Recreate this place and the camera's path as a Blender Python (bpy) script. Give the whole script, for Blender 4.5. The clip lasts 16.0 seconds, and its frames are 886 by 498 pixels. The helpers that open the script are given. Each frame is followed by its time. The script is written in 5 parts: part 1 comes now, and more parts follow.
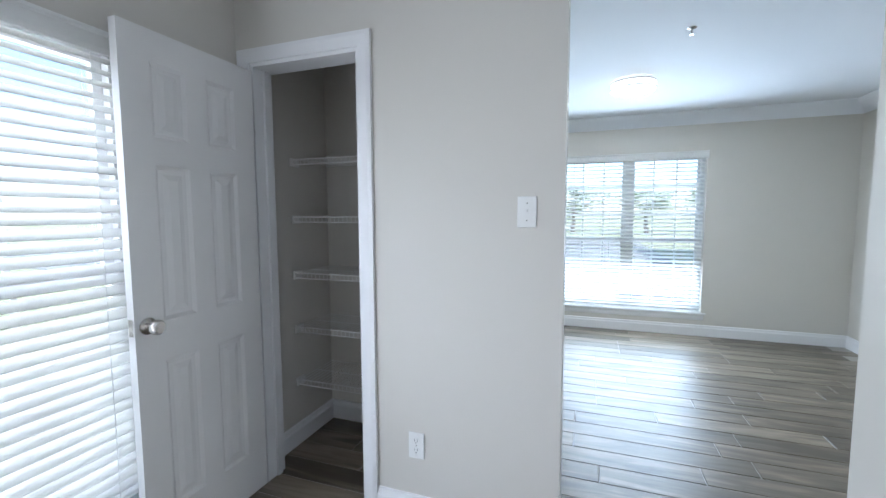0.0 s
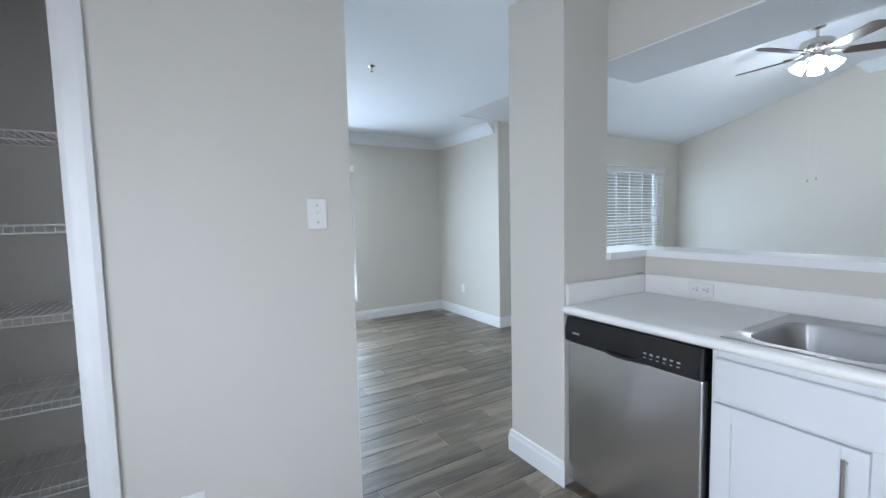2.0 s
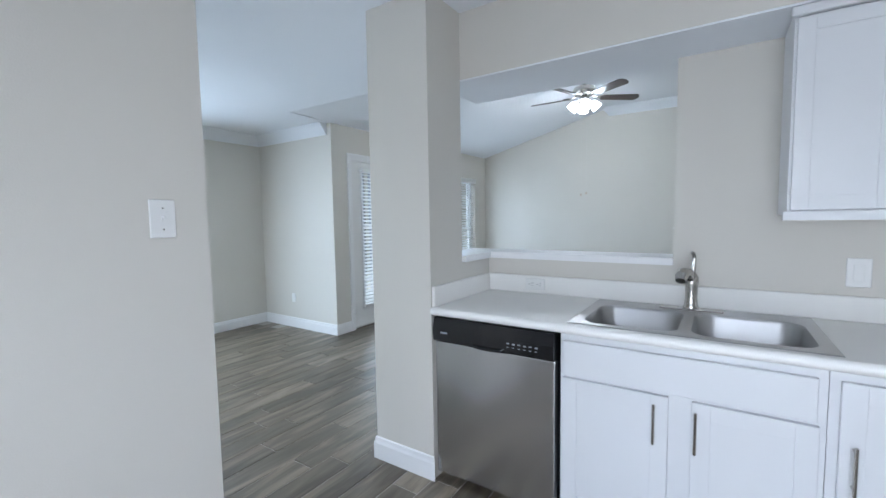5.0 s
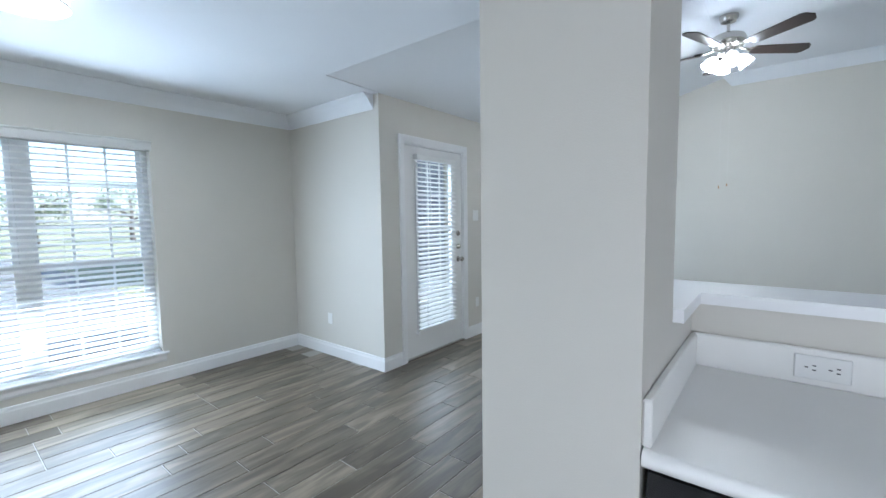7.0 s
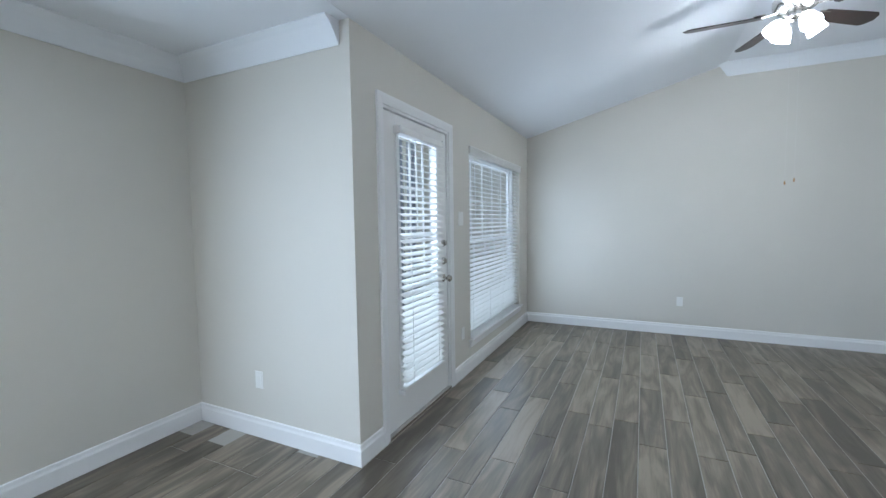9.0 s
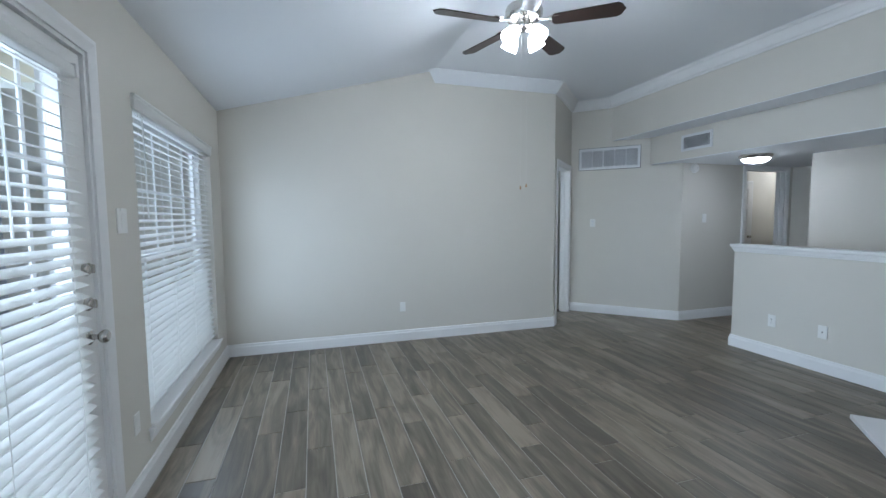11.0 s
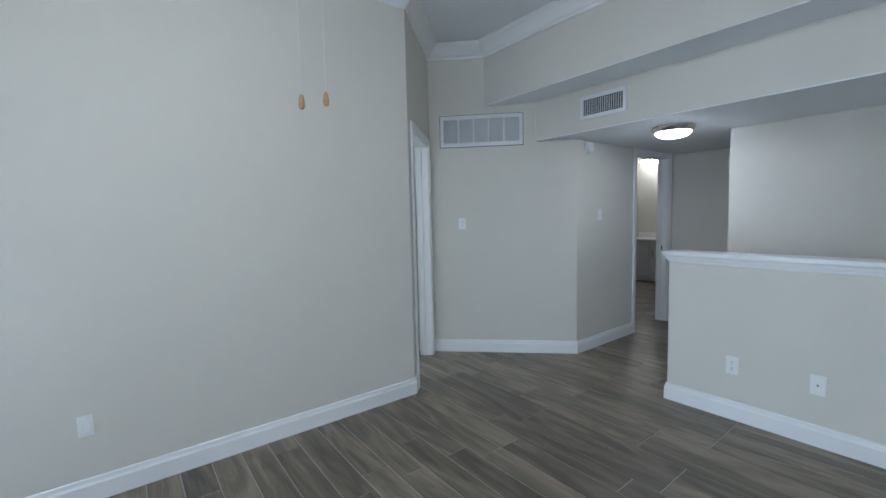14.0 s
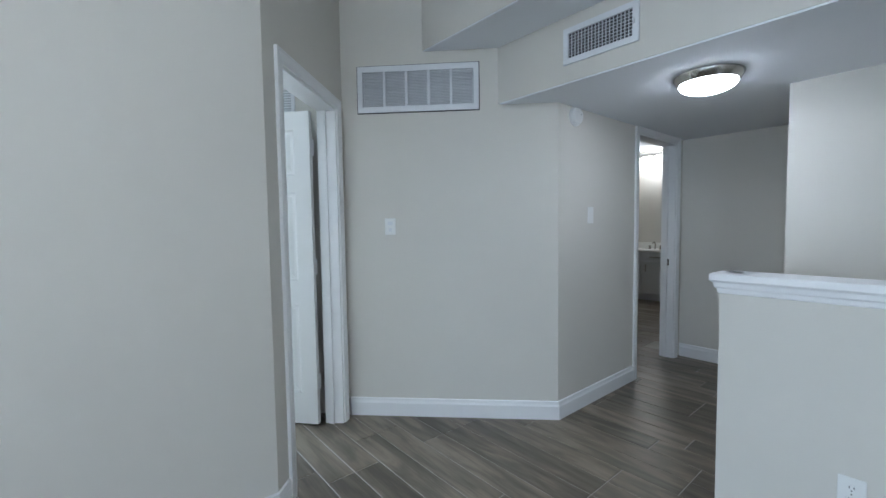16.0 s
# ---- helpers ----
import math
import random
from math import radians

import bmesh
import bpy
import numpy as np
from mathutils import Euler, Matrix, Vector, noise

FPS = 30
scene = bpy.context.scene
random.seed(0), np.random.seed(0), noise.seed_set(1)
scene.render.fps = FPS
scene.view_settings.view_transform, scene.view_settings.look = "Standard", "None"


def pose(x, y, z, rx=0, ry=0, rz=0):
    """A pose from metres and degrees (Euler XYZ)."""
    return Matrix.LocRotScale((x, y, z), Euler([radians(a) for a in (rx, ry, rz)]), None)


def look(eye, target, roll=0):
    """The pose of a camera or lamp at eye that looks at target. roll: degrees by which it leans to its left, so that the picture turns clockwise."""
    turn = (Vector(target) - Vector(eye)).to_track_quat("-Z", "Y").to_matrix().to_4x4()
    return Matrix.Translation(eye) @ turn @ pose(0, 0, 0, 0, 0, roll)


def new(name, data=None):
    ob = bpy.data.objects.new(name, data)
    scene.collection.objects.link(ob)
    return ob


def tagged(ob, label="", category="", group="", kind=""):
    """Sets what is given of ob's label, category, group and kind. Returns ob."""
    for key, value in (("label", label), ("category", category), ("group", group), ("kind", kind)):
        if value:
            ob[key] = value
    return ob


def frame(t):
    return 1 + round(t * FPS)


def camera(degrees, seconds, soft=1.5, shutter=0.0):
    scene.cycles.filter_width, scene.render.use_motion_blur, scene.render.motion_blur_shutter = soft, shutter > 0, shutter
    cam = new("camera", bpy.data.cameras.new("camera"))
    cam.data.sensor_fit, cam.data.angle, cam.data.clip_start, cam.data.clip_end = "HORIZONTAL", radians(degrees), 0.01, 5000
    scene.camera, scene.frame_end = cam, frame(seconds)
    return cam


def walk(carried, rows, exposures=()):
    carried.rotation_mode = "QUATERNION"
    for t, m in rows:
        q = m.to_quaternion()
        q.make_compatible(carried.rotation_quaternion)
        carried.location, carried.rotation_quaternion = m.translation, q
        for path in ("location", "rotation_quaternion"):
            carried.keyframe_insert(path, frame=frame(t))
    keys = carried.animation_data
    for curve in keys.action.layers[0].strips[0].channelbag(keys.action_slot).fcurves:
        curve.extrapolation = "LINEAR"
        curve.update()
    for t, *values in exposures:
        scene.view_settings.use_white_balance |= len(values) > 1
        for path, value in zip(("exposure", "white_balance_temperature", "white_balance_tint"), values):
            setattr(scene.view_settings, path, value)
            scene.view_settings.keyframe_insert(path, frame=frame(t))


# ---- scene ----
cam = camera(93.6, 16.0)
PATH = [
    (0, (0.103, -0.093, 1.329), (-1.777, -0.756, 1.167), -0.2),
    (0.5, (0.111, -0.238, 1.3), (-1.87, -0.464, 1.139), -0.4),
    (1, (0.092, -0.404, 1.309), (-1.891, -0.198, 1.147), -0.6),
    (1.5, (0.094, -0.557, 1.303), (-1.793, 0.091, 1.152), -0.9),
    (2, (0.123, -0.725, 1.313), (-1.586, 0.304, 1.165), -1.3),
    (2.5, (0.136, -0.904, 1.317), (-1.355, 0.421, 1.167), -1.1),
    (3, (0.161, -1.056, 1.316), (-1.178, 0.422, 1.165), -1.1),
    (5.5, (-0.248, -0.748, 1.33), (-1.348, 0.916, 1.182), -0.9),
    (6, (-0.496, -0.54, 1.33), (-1.68, 1.065, 1.179), -0.8),
    (6.5, (-0.769, -0.348, 1.342), (-2.007, 1.216, 1.188), -0.8),
    (7, (-1.044, -0.121, 1.364), (-2.292, 1.433, 1.207), -0.8),
    (7.5, (-1.382, 0.062, 1.354), (-2.623, 1.622, 1.196), -0.9),
    (8, (-1.687, 0.224, 1.35), (-2.91, 1.799, 1.202), -0.9),
    (10.5, (-2.846, 1.18, 1.359), (-2.593, 3.158, 1.216), -0.3),
    (11, (-2.848, 1.481, 1.371), (-2.256, 3.386, 1.222), -0.4),
    (11.5, (-2.807, 1.838, 1.376), (-1.958, 3.642, 1.223), -0.6),
    (12, (-2.674, 2.155, 1.348), (-1.629, 3.854, 1.2), -0.5),
    (12.5, (-2.401, 2.484, 1.35), (-1.195, 4.072, 1.205), -0.8),
    (13, (-2.197, 2.804, 1.354), (-0.979, 4.384, 1.203), -1.1),
    (13.5, (-1.959, 3.101, 1.353), (-0.742, 4.68, 1.198), -1.2),
    (14, (-1.722, 3.373, 1.366), (-0.504, 4.951, 1.208), -1.3),
    (14.5, (-1.469, 3.586, 1.342), (-0.239, 5.156, 1.196), -1.0),
    (15, (-1.18, 3.784, 1.337), (0.1, 5.313, 1.194), -0.9),
    (15.5, (-0.871, 3.982, 1.309), (0.419, 5.503, 1.176), -0.9),
    (16, (-0.577, 4.164, 1.292), (0.71, 5.69, 1.176), -0.8),
]
EXPO, WB_K, WB_T = 1.60, 5500.0, 7.0
SKY, SUN = 0.13, 4.2
SKYTINT, LOTTINT = (0.82, 0.91, 1.0), (1.0, 0.96, 0.97)   # open sky; sky with sunlit ground below it
DAY_D, DAY_K, DAY_B, DAY_L = 22.0, 11.0, 60.0, 5.0          # daylight lamps at the dining, kitchen, unseen bedroom and living room windows
GLOW_F, GLOW_H, GLOW_D, GLOW_B = 6.0, 10.0, 32.0, 3.5   # fan, hall, dining and bathroom lamps
FAN_W = 3.2
walk(cam, [(t, look(eye, target, roll)) for t, eye, target, roll in PATH], exposures=((0.0, EXPO + 0.15, WB_K, WB_T), (0.5, EXPO + 0.22, WB_K, WB_T), (2.5, EXPO + 0.02, WB_K, WB_T), (8.0, EXPO + 0.05, WB_K, WB_T), (10.5, EXPO - 0.15, WB_K, WB_T), (14.0, EXPO - 0.17, WB_K, WB_T), (15.0, EXPO + 0.02, WB_K, WB_T), (16.0, EXPO + 0.04, WB_K, WB_T)))

# ---- world, sun and daylight ----
world = bpy.data.worlds.new("world")
scene.world = world
world.use_nodes = True
wn = world.node_tree.nodes
sky = wn.new("ShaderNodeTexSky")
sky.sky_type = "NISHITA"
sky.sun_disc = False
sky.sun_elevation = radians(52)
sky.sun_rotation = radians(60)
wn["Background"].inputs[1].default_value = SKY
world.node_tree.links.new(sky.outputs[0], wn["Background"].inputs[0])
sun = new("sun", bpy.data.lights.new("sun", "SUN"))
sun.data.energy, sun.data.angle, sun.data.color = SUN, radians(0.6), (1.0, 0.95, 0.88)
sun.matrix_world = look((8, 5, 12), (0, 0, 0))


def area(name, at, target, w, h, power, color=(1, 1, 1)):
    ob = new(name, bpy.data.lights.new(name, "AREA"))
    ob.data.shape, ob.data.size, ob.data.size_y = "RECTANGLE", w, h
    ob.data.energy, ob.data.color = power, color
    ob.matrix_world = look(at, target)
    return ob


# area lamps standing in for daylight at the window openings
area("daylight_kitchen", (0.20, -1.648, 1.1), (0.20, 0.0, 1.4), 1.50, 1.66, DAY_K, LOTTINT)
area("daylight_dining", (-5.022, 0.315, 1.10), (-4.0, 0.315, 0.92), 1.42, 1.60, DAY_D, SKYTINT)
# the panes lamps sit behind the blinds, added to brighten the slats
area("daylight_kitchen_panes", (0.0, -1.92, 1.1), (0.0, 0.0, 1.1), 1.98, 1.68, DAY_K * 1.2, LOTTINT)
area("daylight_dining_panes", (-5.30, 0.315, 1.14), (-4.0, 0.315, 1.14), 1.49, 1.74, DAY_D * 0.22, SKYTINT)
# lamp at an unseen bedroom window, added to brighten the open door
area("daylight_bedroom_unseen", (-1.33, 9.97, 1.25), (-1.33, 8.0, 1.25), 1.58, 1.48, DAY_B, SKYTINT)
area("daylight_living", (-3.672, 4.80, 1.12), (1.0, 4.80, 1.12), 1.54, 1.55, DAY_L, SKYTINT)
area("daylight_living_panes", (-3.90, 4.80, 1.12), (1.0, 4.80, 1.12), 1.60, 1.68, DAY_L * 1.1, SKYTINT)
area("daylight_patio_panes", (-3.84, 3.085, 1.07), (-2.6, 3.085, 1.07), 0.54, 1.60, DAY_L * 0.7, SKYTINT)
area("daylight_patio_door", (-3.655, 3.085, 1.07), (-2.6, 3.085, 1.07), 0.54, 1.55, DAY_L * 0.3, SKYTINT)


# ---- materials ----
def mat(name, color, rough=0.5, metal=0.0, vary=0.06, scale=3.0, bump=0.0, fine=180.0, coat=0.0):
    m = bpy.data.materials.new(name)
    m.use_nodes = True
    n, l = m.node_tree.nodes, m.node_tree.links
    b = n["Principled BSDF"]
    b.inputs["Roughness"].default_value = rough
    b.inputs["Metallic"].default_value = metal
    b.inputs["Coat Weight"].default_value = coat
    geo = n.new("ShaderNodeNewGeometry")
    big = n.new("ShaderNodeTexNoise")
    big.inputs["Scale"].default_value = scale
    big.inputs["Detail"].default_value = 5
    l.new(geo.outputs["Position"], big.inputs["Vector"])
    ramp = n.new("ShaderNodeMapRange")
    ramp.inputs["To Min"].default_value = 1 - vary
    ramp.inputs["To Max"].default_value = 1 + vary
    l.new(big.outputs["Fac"], ramp.inputs["Value"])
    mul = n.new("ShaderNodeVectorMath")
    mul.operation = "MULTIPLY"
    mul.inputs[0].default_value = color
    l.new(ramp.outputs[0], mul.inputs[1])
    l.new(mul.outputs[0], b.inputs["Base Color"])
    r2 = n.new("ShaderNodeMapRange")
    r2.inputs["To Min"].default_value = max(0.02, rough - (0.02 if metal else 0.08))
    r2.inputs["To Max"].default_value = min(1.0, rough + (0.02 if metal else 0.08))
    l.new(big.outputs["Fac"], r2.inputs["Value"])
    l.new(r2.outputs[0], b.inputs["Roughness"])
    if bump:
        small = n.new("ShaderNodeTexNoise")
        small.inputs["Scale"].default_value = fine
        small.inputs["Detail"].default_value = 3
        l.new(geo.outputs["Position"], small.inputs["Vector"])
        bp = n.new("ShaderNodeBump")
        bp.inputs["Strength"].default_value = bump
        bp.inputs["Distance"].default_value = 0.002
        l.new(small.outputs["Fac"], bp.inputs["Height"])
        l.new(bp.outputs[0], b.inputs["Normal"])
    return m


def glow(name, color, strength, base=(0.9, 0.9, 0.9)):
    m = mat(name, base, 0.35, vary=0.02)
    b = m.node_tree.nodes["Principled BSDF"]
    b.inputs["Emission Color"].default_value = (*color, 1)
    b.inputs["Emission Strength"].default_value = strength
    return m


M_WALL = mat("greige_wall_paint", (0.64, 0.615, 0.56), 0.62, vary=0.025, scale=1.3, bump=0.25, fine=260)
# the slight blue is daylight put into the white paint's colour
M_CEIL = mat("white_ceiling_paint", (0.81, 0.83, 0.86), 0.75, vary=0.02, scale=1.1, bump=0.3, fine=140)
M_TRIM = mat("white_trim_paint", (0.80, 0.80, 0.80), 0.33, vary=0.02, scale=5, bump=0.08, fine=90)
M_DOOR = mat("white_door_paint", (0.78, 0.775, 0.76), 0.36, vary=0.03, scale=4, bump=0.12, fine=120)
M_CAB = mat("white_cabinet_paint", (0.71, 0.72, 0.735), 0.38, vary=0.02, scale=4, bump=0.08, fine=150)
M_COUNTER = mat("white_laminate", (0.85, 0.84, 0.81), 0.42, vary=0.03, scale=7, bump=0.03, fine=300)
M_SLAT = mat("white_blind_slat", (0.86, 0.86, 0.84), 0.42, vary=0.02, scale=6, bump=0.1, fine=60)
# translucent share added to make the opaque slats glow against the daylight
sn, sl = M_SLAT.node_tree.nodes, M_SLAT.node_tree.links
thin, blend = sn.new("ShaderNodeBsdfTranslucent"), sn.new("ShaderNodeMixShader")
thin.inputs["Color"].default_value = (0.86, 0.86, 0.84, 1)
blend.inputs[0].default_value = 0.30
sl.new(sn["Principled BSDF"].outputs[0], blend.inputs[1])
sl.new(thin.outputs[0], blend.inputs[2])
sl.new(blend.outputs[0], sn["Material Output"].inputs["Surface"])
M_PLATE = mat("white_plastic_plate", (0.80, 0.80, 0.78), 0.3, vary=0.01, scale=20)
M_SLOT = mat("dark_slot", (0.04, 0.04, 0.04), 0.6, vary=0.05)
M_CHROME = mat("brushed_nickel", (0.50, 0.48, 0.45), 0.22, 1.0, vary=0.05, scale=30)
M_STEEL = mat("stainless_steel", (0.66, 0.66, 0.67), 0.26, 1.0, vary=0.03, scale=6)
M_SINK = mat("brushed_sink_steel", (0.46, 0.46, 0.46), 0.30, 1.0, vary=0.06, scale=14)
M_BLACK = mat("black_gloss_plastic", (0.012, 0.012, 0.013), 0.16, vary=0.05, scale=20)
M_WIRE = mat("white_vinyl_wire", (0.78, 0.77, 0.74), 0.4, vary=0.02, scale=20)
M_BLADE = mat("dark_walnut_blade", (0.022, 0.013, 0.010), 0.35, vary=0.25, scale=18, bump=0.1, fine=220)
M_KNOBWOOD = mat("light_wood_pull", (0.45, 0.27, 0.13), 0.45, vary=0.12, scale=60)
M_GRILLEBACK = mat("grey_backing", (0.46, 0.47, 0.49), 0.8, vary=0.1, scale=8)
# dark colour that stands for shade around and inside the vents
M_VENTDARK = mat("dark_vent_shade", (0.05, 0.05, 0.055), 0.7, vary=0.1)
M_GRILLE = mat("white_grille_metal", (0.72, 0.73, 0.75), 0.4, vary=0.02, scale=8)
M_SOOT = mat("sooty_firebox", (0.03, 0.028, 0.026), 0.9, vary=0.4, scale=9, bump=0.5, fine=60)
M_GROUT = mat("grey_grout", (0.42, 0.40, 0.37), 0.85, vary=0.1, scale=10, bump=0.3, fine=300)
M_HEARTH = mat("white_painted_hearth", (0.76, 0.76, 0.77), 0.3, vary=0.03, scale=3, bump=0.1, fine=100)
M_CONCRETE = mat("pale_concrete", (0.42, 0.41, 0.39), 0.85, vary=0.15, scale=2, bump=0.4, fine=50)
M_GRASS = mat("ground_cover", (0.22, 0.23, 0.13), 0.9, vary=0.4, scale=1.2, bump=0.6, fine=30)
M_LEAF = mat("foliage", (0.09, 0.12, 0.06), 0.6, vary=0.5, scale=3)
M_BARK = mat("bark", (0.12, 0.09, 0.07), 0.9, vary=0.3, scale=8, bump=0.6, fine=40)
M_SIDING = mat("pale_siding", (0.62, 0.61, 0.58), 0.7, vary=0.06, scale=2)
M_FARPANE = mat("far_window_pane", (0.30, 0.33, 0.36), 0.15, vary=0.1)
M_ROOF = mat("grey_shingle", (0.12, 0.12, 0.125), 0.9, vary=0.25, scale=6)
M_GLOBE = glow("lit_frosted_glass", (0.96, 0.97, 1.0), GLOW_F)
M_BULB = glow("lit_bulb", (1.0, 0.95, 0.88), 20.0)
M_GLOBE2 = glow("lit_frosted_bowl", (0.97, 0.97, 1.0), GLOW_H)
M_GLOBE3 = glow("lit_frosted_drum", (1.0, 0.96, 0.90), GLOW_D)
M_DRUM = glow("lit_drum_side", (1.0, 0.96, 0.90), 1.1)
M_GLOBE4 = glow("lit_bath_shade", (1.0, 0.92, 0.82), GLOW_B)


def glass_mat():
    m = bpy.data.materials.new("window_glass")
    m.use_nodes = True
    n, l = m.node_tree.nodes, m.node_tree.links
    out = n["Material Output"]
    tr, gl, mx, fr = (n.new("ShaderNodeBsdfTransparent"), n.new("ShaderNodeBsdfGlossy"), n.new("ShaderNodeMixShader"), n.new("ShaderNodeLayerWeight"))
    gl.inputs["Roughness"].default_value = 0.02
    pw, ma = n.new("ShaderNodeMath"), n.new("ShaderNodeMath")
    pw.operation, ma.operation = "POWER", "MULTIPLY_ADD"
    pw.inputs[1].default_value = 5.0
    ma.inputs[1].default_value, ma.inputs[2].default_value = 0.6, 0.04
    l.new(fr.outputs["Facing"], pw.inputs[0])
    l.new(pw.outputs[0], ma.inputs[0])
    l.new(ma.outputs[0], mx.inputs[0])
    l.new(tr.outputs[0], mx.inputs[1])
    l.new(gl.outputs[0], mx.inputs[2])
    l.new(mx.outputs[0], out.inputs["Surface"])
    return m


M_GLASS = glass_mat()


def plank_mat():
    m = bpy.data.materials.new("wood_look_tile")
    m.use_nodes = True
    n, l = m.node_tree.nodes, m.node_tree.links
    b = n["Principled BSDF"]
    geo, info = n.new("ShaderNodeNewGeometry"), n.new("ShaderNodeObjectInfo")
    add = n.new("ShaderNodeMath")
    add.operation = "ADD"
    l.new(info.outputs["Random"], add.inputs[0])
    l.new(geo.outputs["Random Per Island"], add.inputs[1])
    fr = n.new("ShaderNodeMath")
    fr.operation = "FRACT"
    l.new(add.outputs[0], fr.inputs[0])
    off = n.new("ShaderNodeMath")
    off.operation = "MULTIPLY"
    off.inputs[1].default_value = 37.0
    l.new(fr.outputs[0], off.inputs[0])
    comb = n.new("ShaderNodeCombineXYZ")
    l.new(off.outputs[0], comb.inputs[2])
    pos = n.new("ShaderNodeVectorMath")
    l.new(geo.outputs["Position"], pos.inputs[0])
    l.new(comb.outputs[0], pos.inputs[1])

    def grain(sx, sy, detail, dist):
        mp = n.new("ShaderNodeMapping")
        mp.inputs["Scale"].default_value = (sx, sy, 1)
        l.new(pos.outputs[0], mp.inputs["Vector"])
        t = n.new("ShaderNodeTexNoise")
        t.inputs["Scale"].default_value = 1
        t.inputs["Detail"].default_value = detail
        t.inputs["Distortion"].default_value = dist
        l.new(mp.outputs[0], t.inputs["Vector"])
        return t

    broad, fine, cloud = grain(10, 1.5, 5, 1.3), grain(95, 4.0, 5, 0.8), grain(2.5, 2.0, 4, 0.2)
    ramp = n.new("ShaderNodeValToRGB")
    e = ramp.color_ramp.elements
    e[0].position, e[0].color = 0.28, (0.080, 0.065, 0.047, 1)
    e[1].position, e[1].color = 0.72, (0.265, 0.222, 0.165, 1)
    mid = ramp.color_ramp.elements.new(0.5)
    mid.color = (0.150, 0.125, 0.092, 1)
    m1 = n.new("ShaderNodeMath")
    m1.operation = "MULTIPLY_ADD"
    m1.inputs[1].default_value = 0.27
    l.new(fr.outputs[0], m1.inputs[0])
    l.new(broad.outputs["Fac"], m1.inputs[2])
    m2 = n.new("ShaderNodeMath")
    m2.operation = "MULTIPLY_ADD"
    m2.inputs[1].default_value = 0.28
    l.new(fine.outputs["Fac"], m2.inputs[0])
    l.new(m1.outputs[0], m2.inputs[2])
    m3 = n.new("ShaderNodeMath")
    m3.operation = "SUBTRACT"
    m3.inputs[1].default_value = 0.28
    l.new(m2.outputs[0], m3.inputs[0])
    l.new(m3.outputs[0], ramp.inputs[0])
    l.new(ramp.outputs[0], b.inputs["Base Color"])
    rr = n.new("ShaderNodeMapRange")
    rr.inputs["To Min"].default_value = 0.34
    rr.inputs["To Max"].default_value = 0.46
    l.new(cloud.outputs["Fac"], rr.inputs["Value"])
    l.new(rr.outputs[0], b.inputs["Roughness"])
    bp = n.new("ShaderNodeBump")
    bp.inputs["Strength"].default_value = 0.10
    bp.inputs["Distance"].default_value = 0.0015
    l.new(m2.outputs[0], bp.inputs["Height"])
    l.new(bp.outputs[0], b.inputs["Normal"])
    return m


M_PLANK = plank_mat()


# ---- building helpers ----
def mesh_of(name, bm, material, smooth=False):
    bmesh.ops.recalc_face_normals(bm, faces=bm.faces[:])
    me = bpy.data.meshes.new(name)
    bm.to_mesh(me)
    bm.free()
    me.materials.append(material)
    if smooth:
        for p in me.polygons:
            p.use_smooth = True
        me.set_sharp_from_angle(angle=radians(35))
    return me


def part(name, bm, material, parent=None, label="", smooth=False):
    ob = new(name, mesh_of(name, bm, material, smooth))
    ob.parent = parent
    return tagged(ob, label)


def struct(name, bm, material, label, category="", smooth=False):
    return tagged(part(name, bm, material, None, "", smooth), label, category or name.split("_")[0], "", "structure")


def thing(name, label, category, at=(0, 0, 0), rz=0, group="", kind=""):
    ob = new(name)
    ob.empty_display_size = 0.1
    ob.matrix_basis = pose(*at, 0, 0, rz)
    return tagged(ob, label, category, group, kind)


def box(bm, x0, y0, z0, x1, y1, z1, bevel=0.0, seg=1):
    vs = [bm.verts.new(c) for c in ((x0, y0, z0), (x1, y0, z0), (x1, y1, z0), (x0, y1, z0), (x0, y0, z1), (x1, y0, z1), (x1, y1, z1), (x0, y1, z1))]
    fs = [bm.faces.new([vs[i] for i in f]) for f in ((3, 2, 1, 0), (4, 5, 6, 7), (0, 1, 5, 4), (1, 2, 6, 5), (2, 3, 7, 6), (3, 0, 4, 7))]
    if bevel:
        es = list({e for f in fs for e in f.edges})
        bmesh.ops.bevel(bm, geom=es, offset=bevel, segments=seg, affect="EDGES", profile=0.5)
    return bm


def B(*a, **k):
    return box(bmesh.new(), *a, **k)


def prism(pts, z0, z1, bm=None):
    bm = bm or bmesh.new()
    lo = [bm.verts.new((x, y, z0)) for x, y in pts]
    hi = [bm.verts.new((x, y, z1)) for x, y in pts]
    bm.faces.new(lo[::-1])
    bm.faces.new(hi)
    for i in range(len(pts)):
        j = (i + 1) % len(pts)
        bm.faces.new((lo[i], lo[j], hi[j], hi[i]))
    return bm


def sweep(profile, p0, p1, side, bm=None, z=0.0, miter0=0.0, miter1=0.0):
    """Sweep a profile of (out, up) along a plan line p0 to p1; out is to the side (1: left of travel, -1: right)."""
    bm = bm or bmesh.new()
    a, b = Vector((*p0, 0)), Vector((*p1, 0))
    u = (b - a).normalized()
    n = Vector((-u.y, u.x, 0)) * side
    ends = []
    for p, mt, s in ((a, miter0, 1), (b, miter1, -1)):
        ends.append([bm.verts.new(p + n * o + u * (s * mt * o) + Vector((0, 0, z + h))) for o, h in profile])
    k = len(profile)
    for i in range(k):
        j = (i + 1) % k
        bm.faces.new((ends[0][i], ends[0][j], ends[1][j], ends[1][i]))
    bm.faces.new(ends[0][::-1])
    bm.faces.new(ends[1])
    return bm


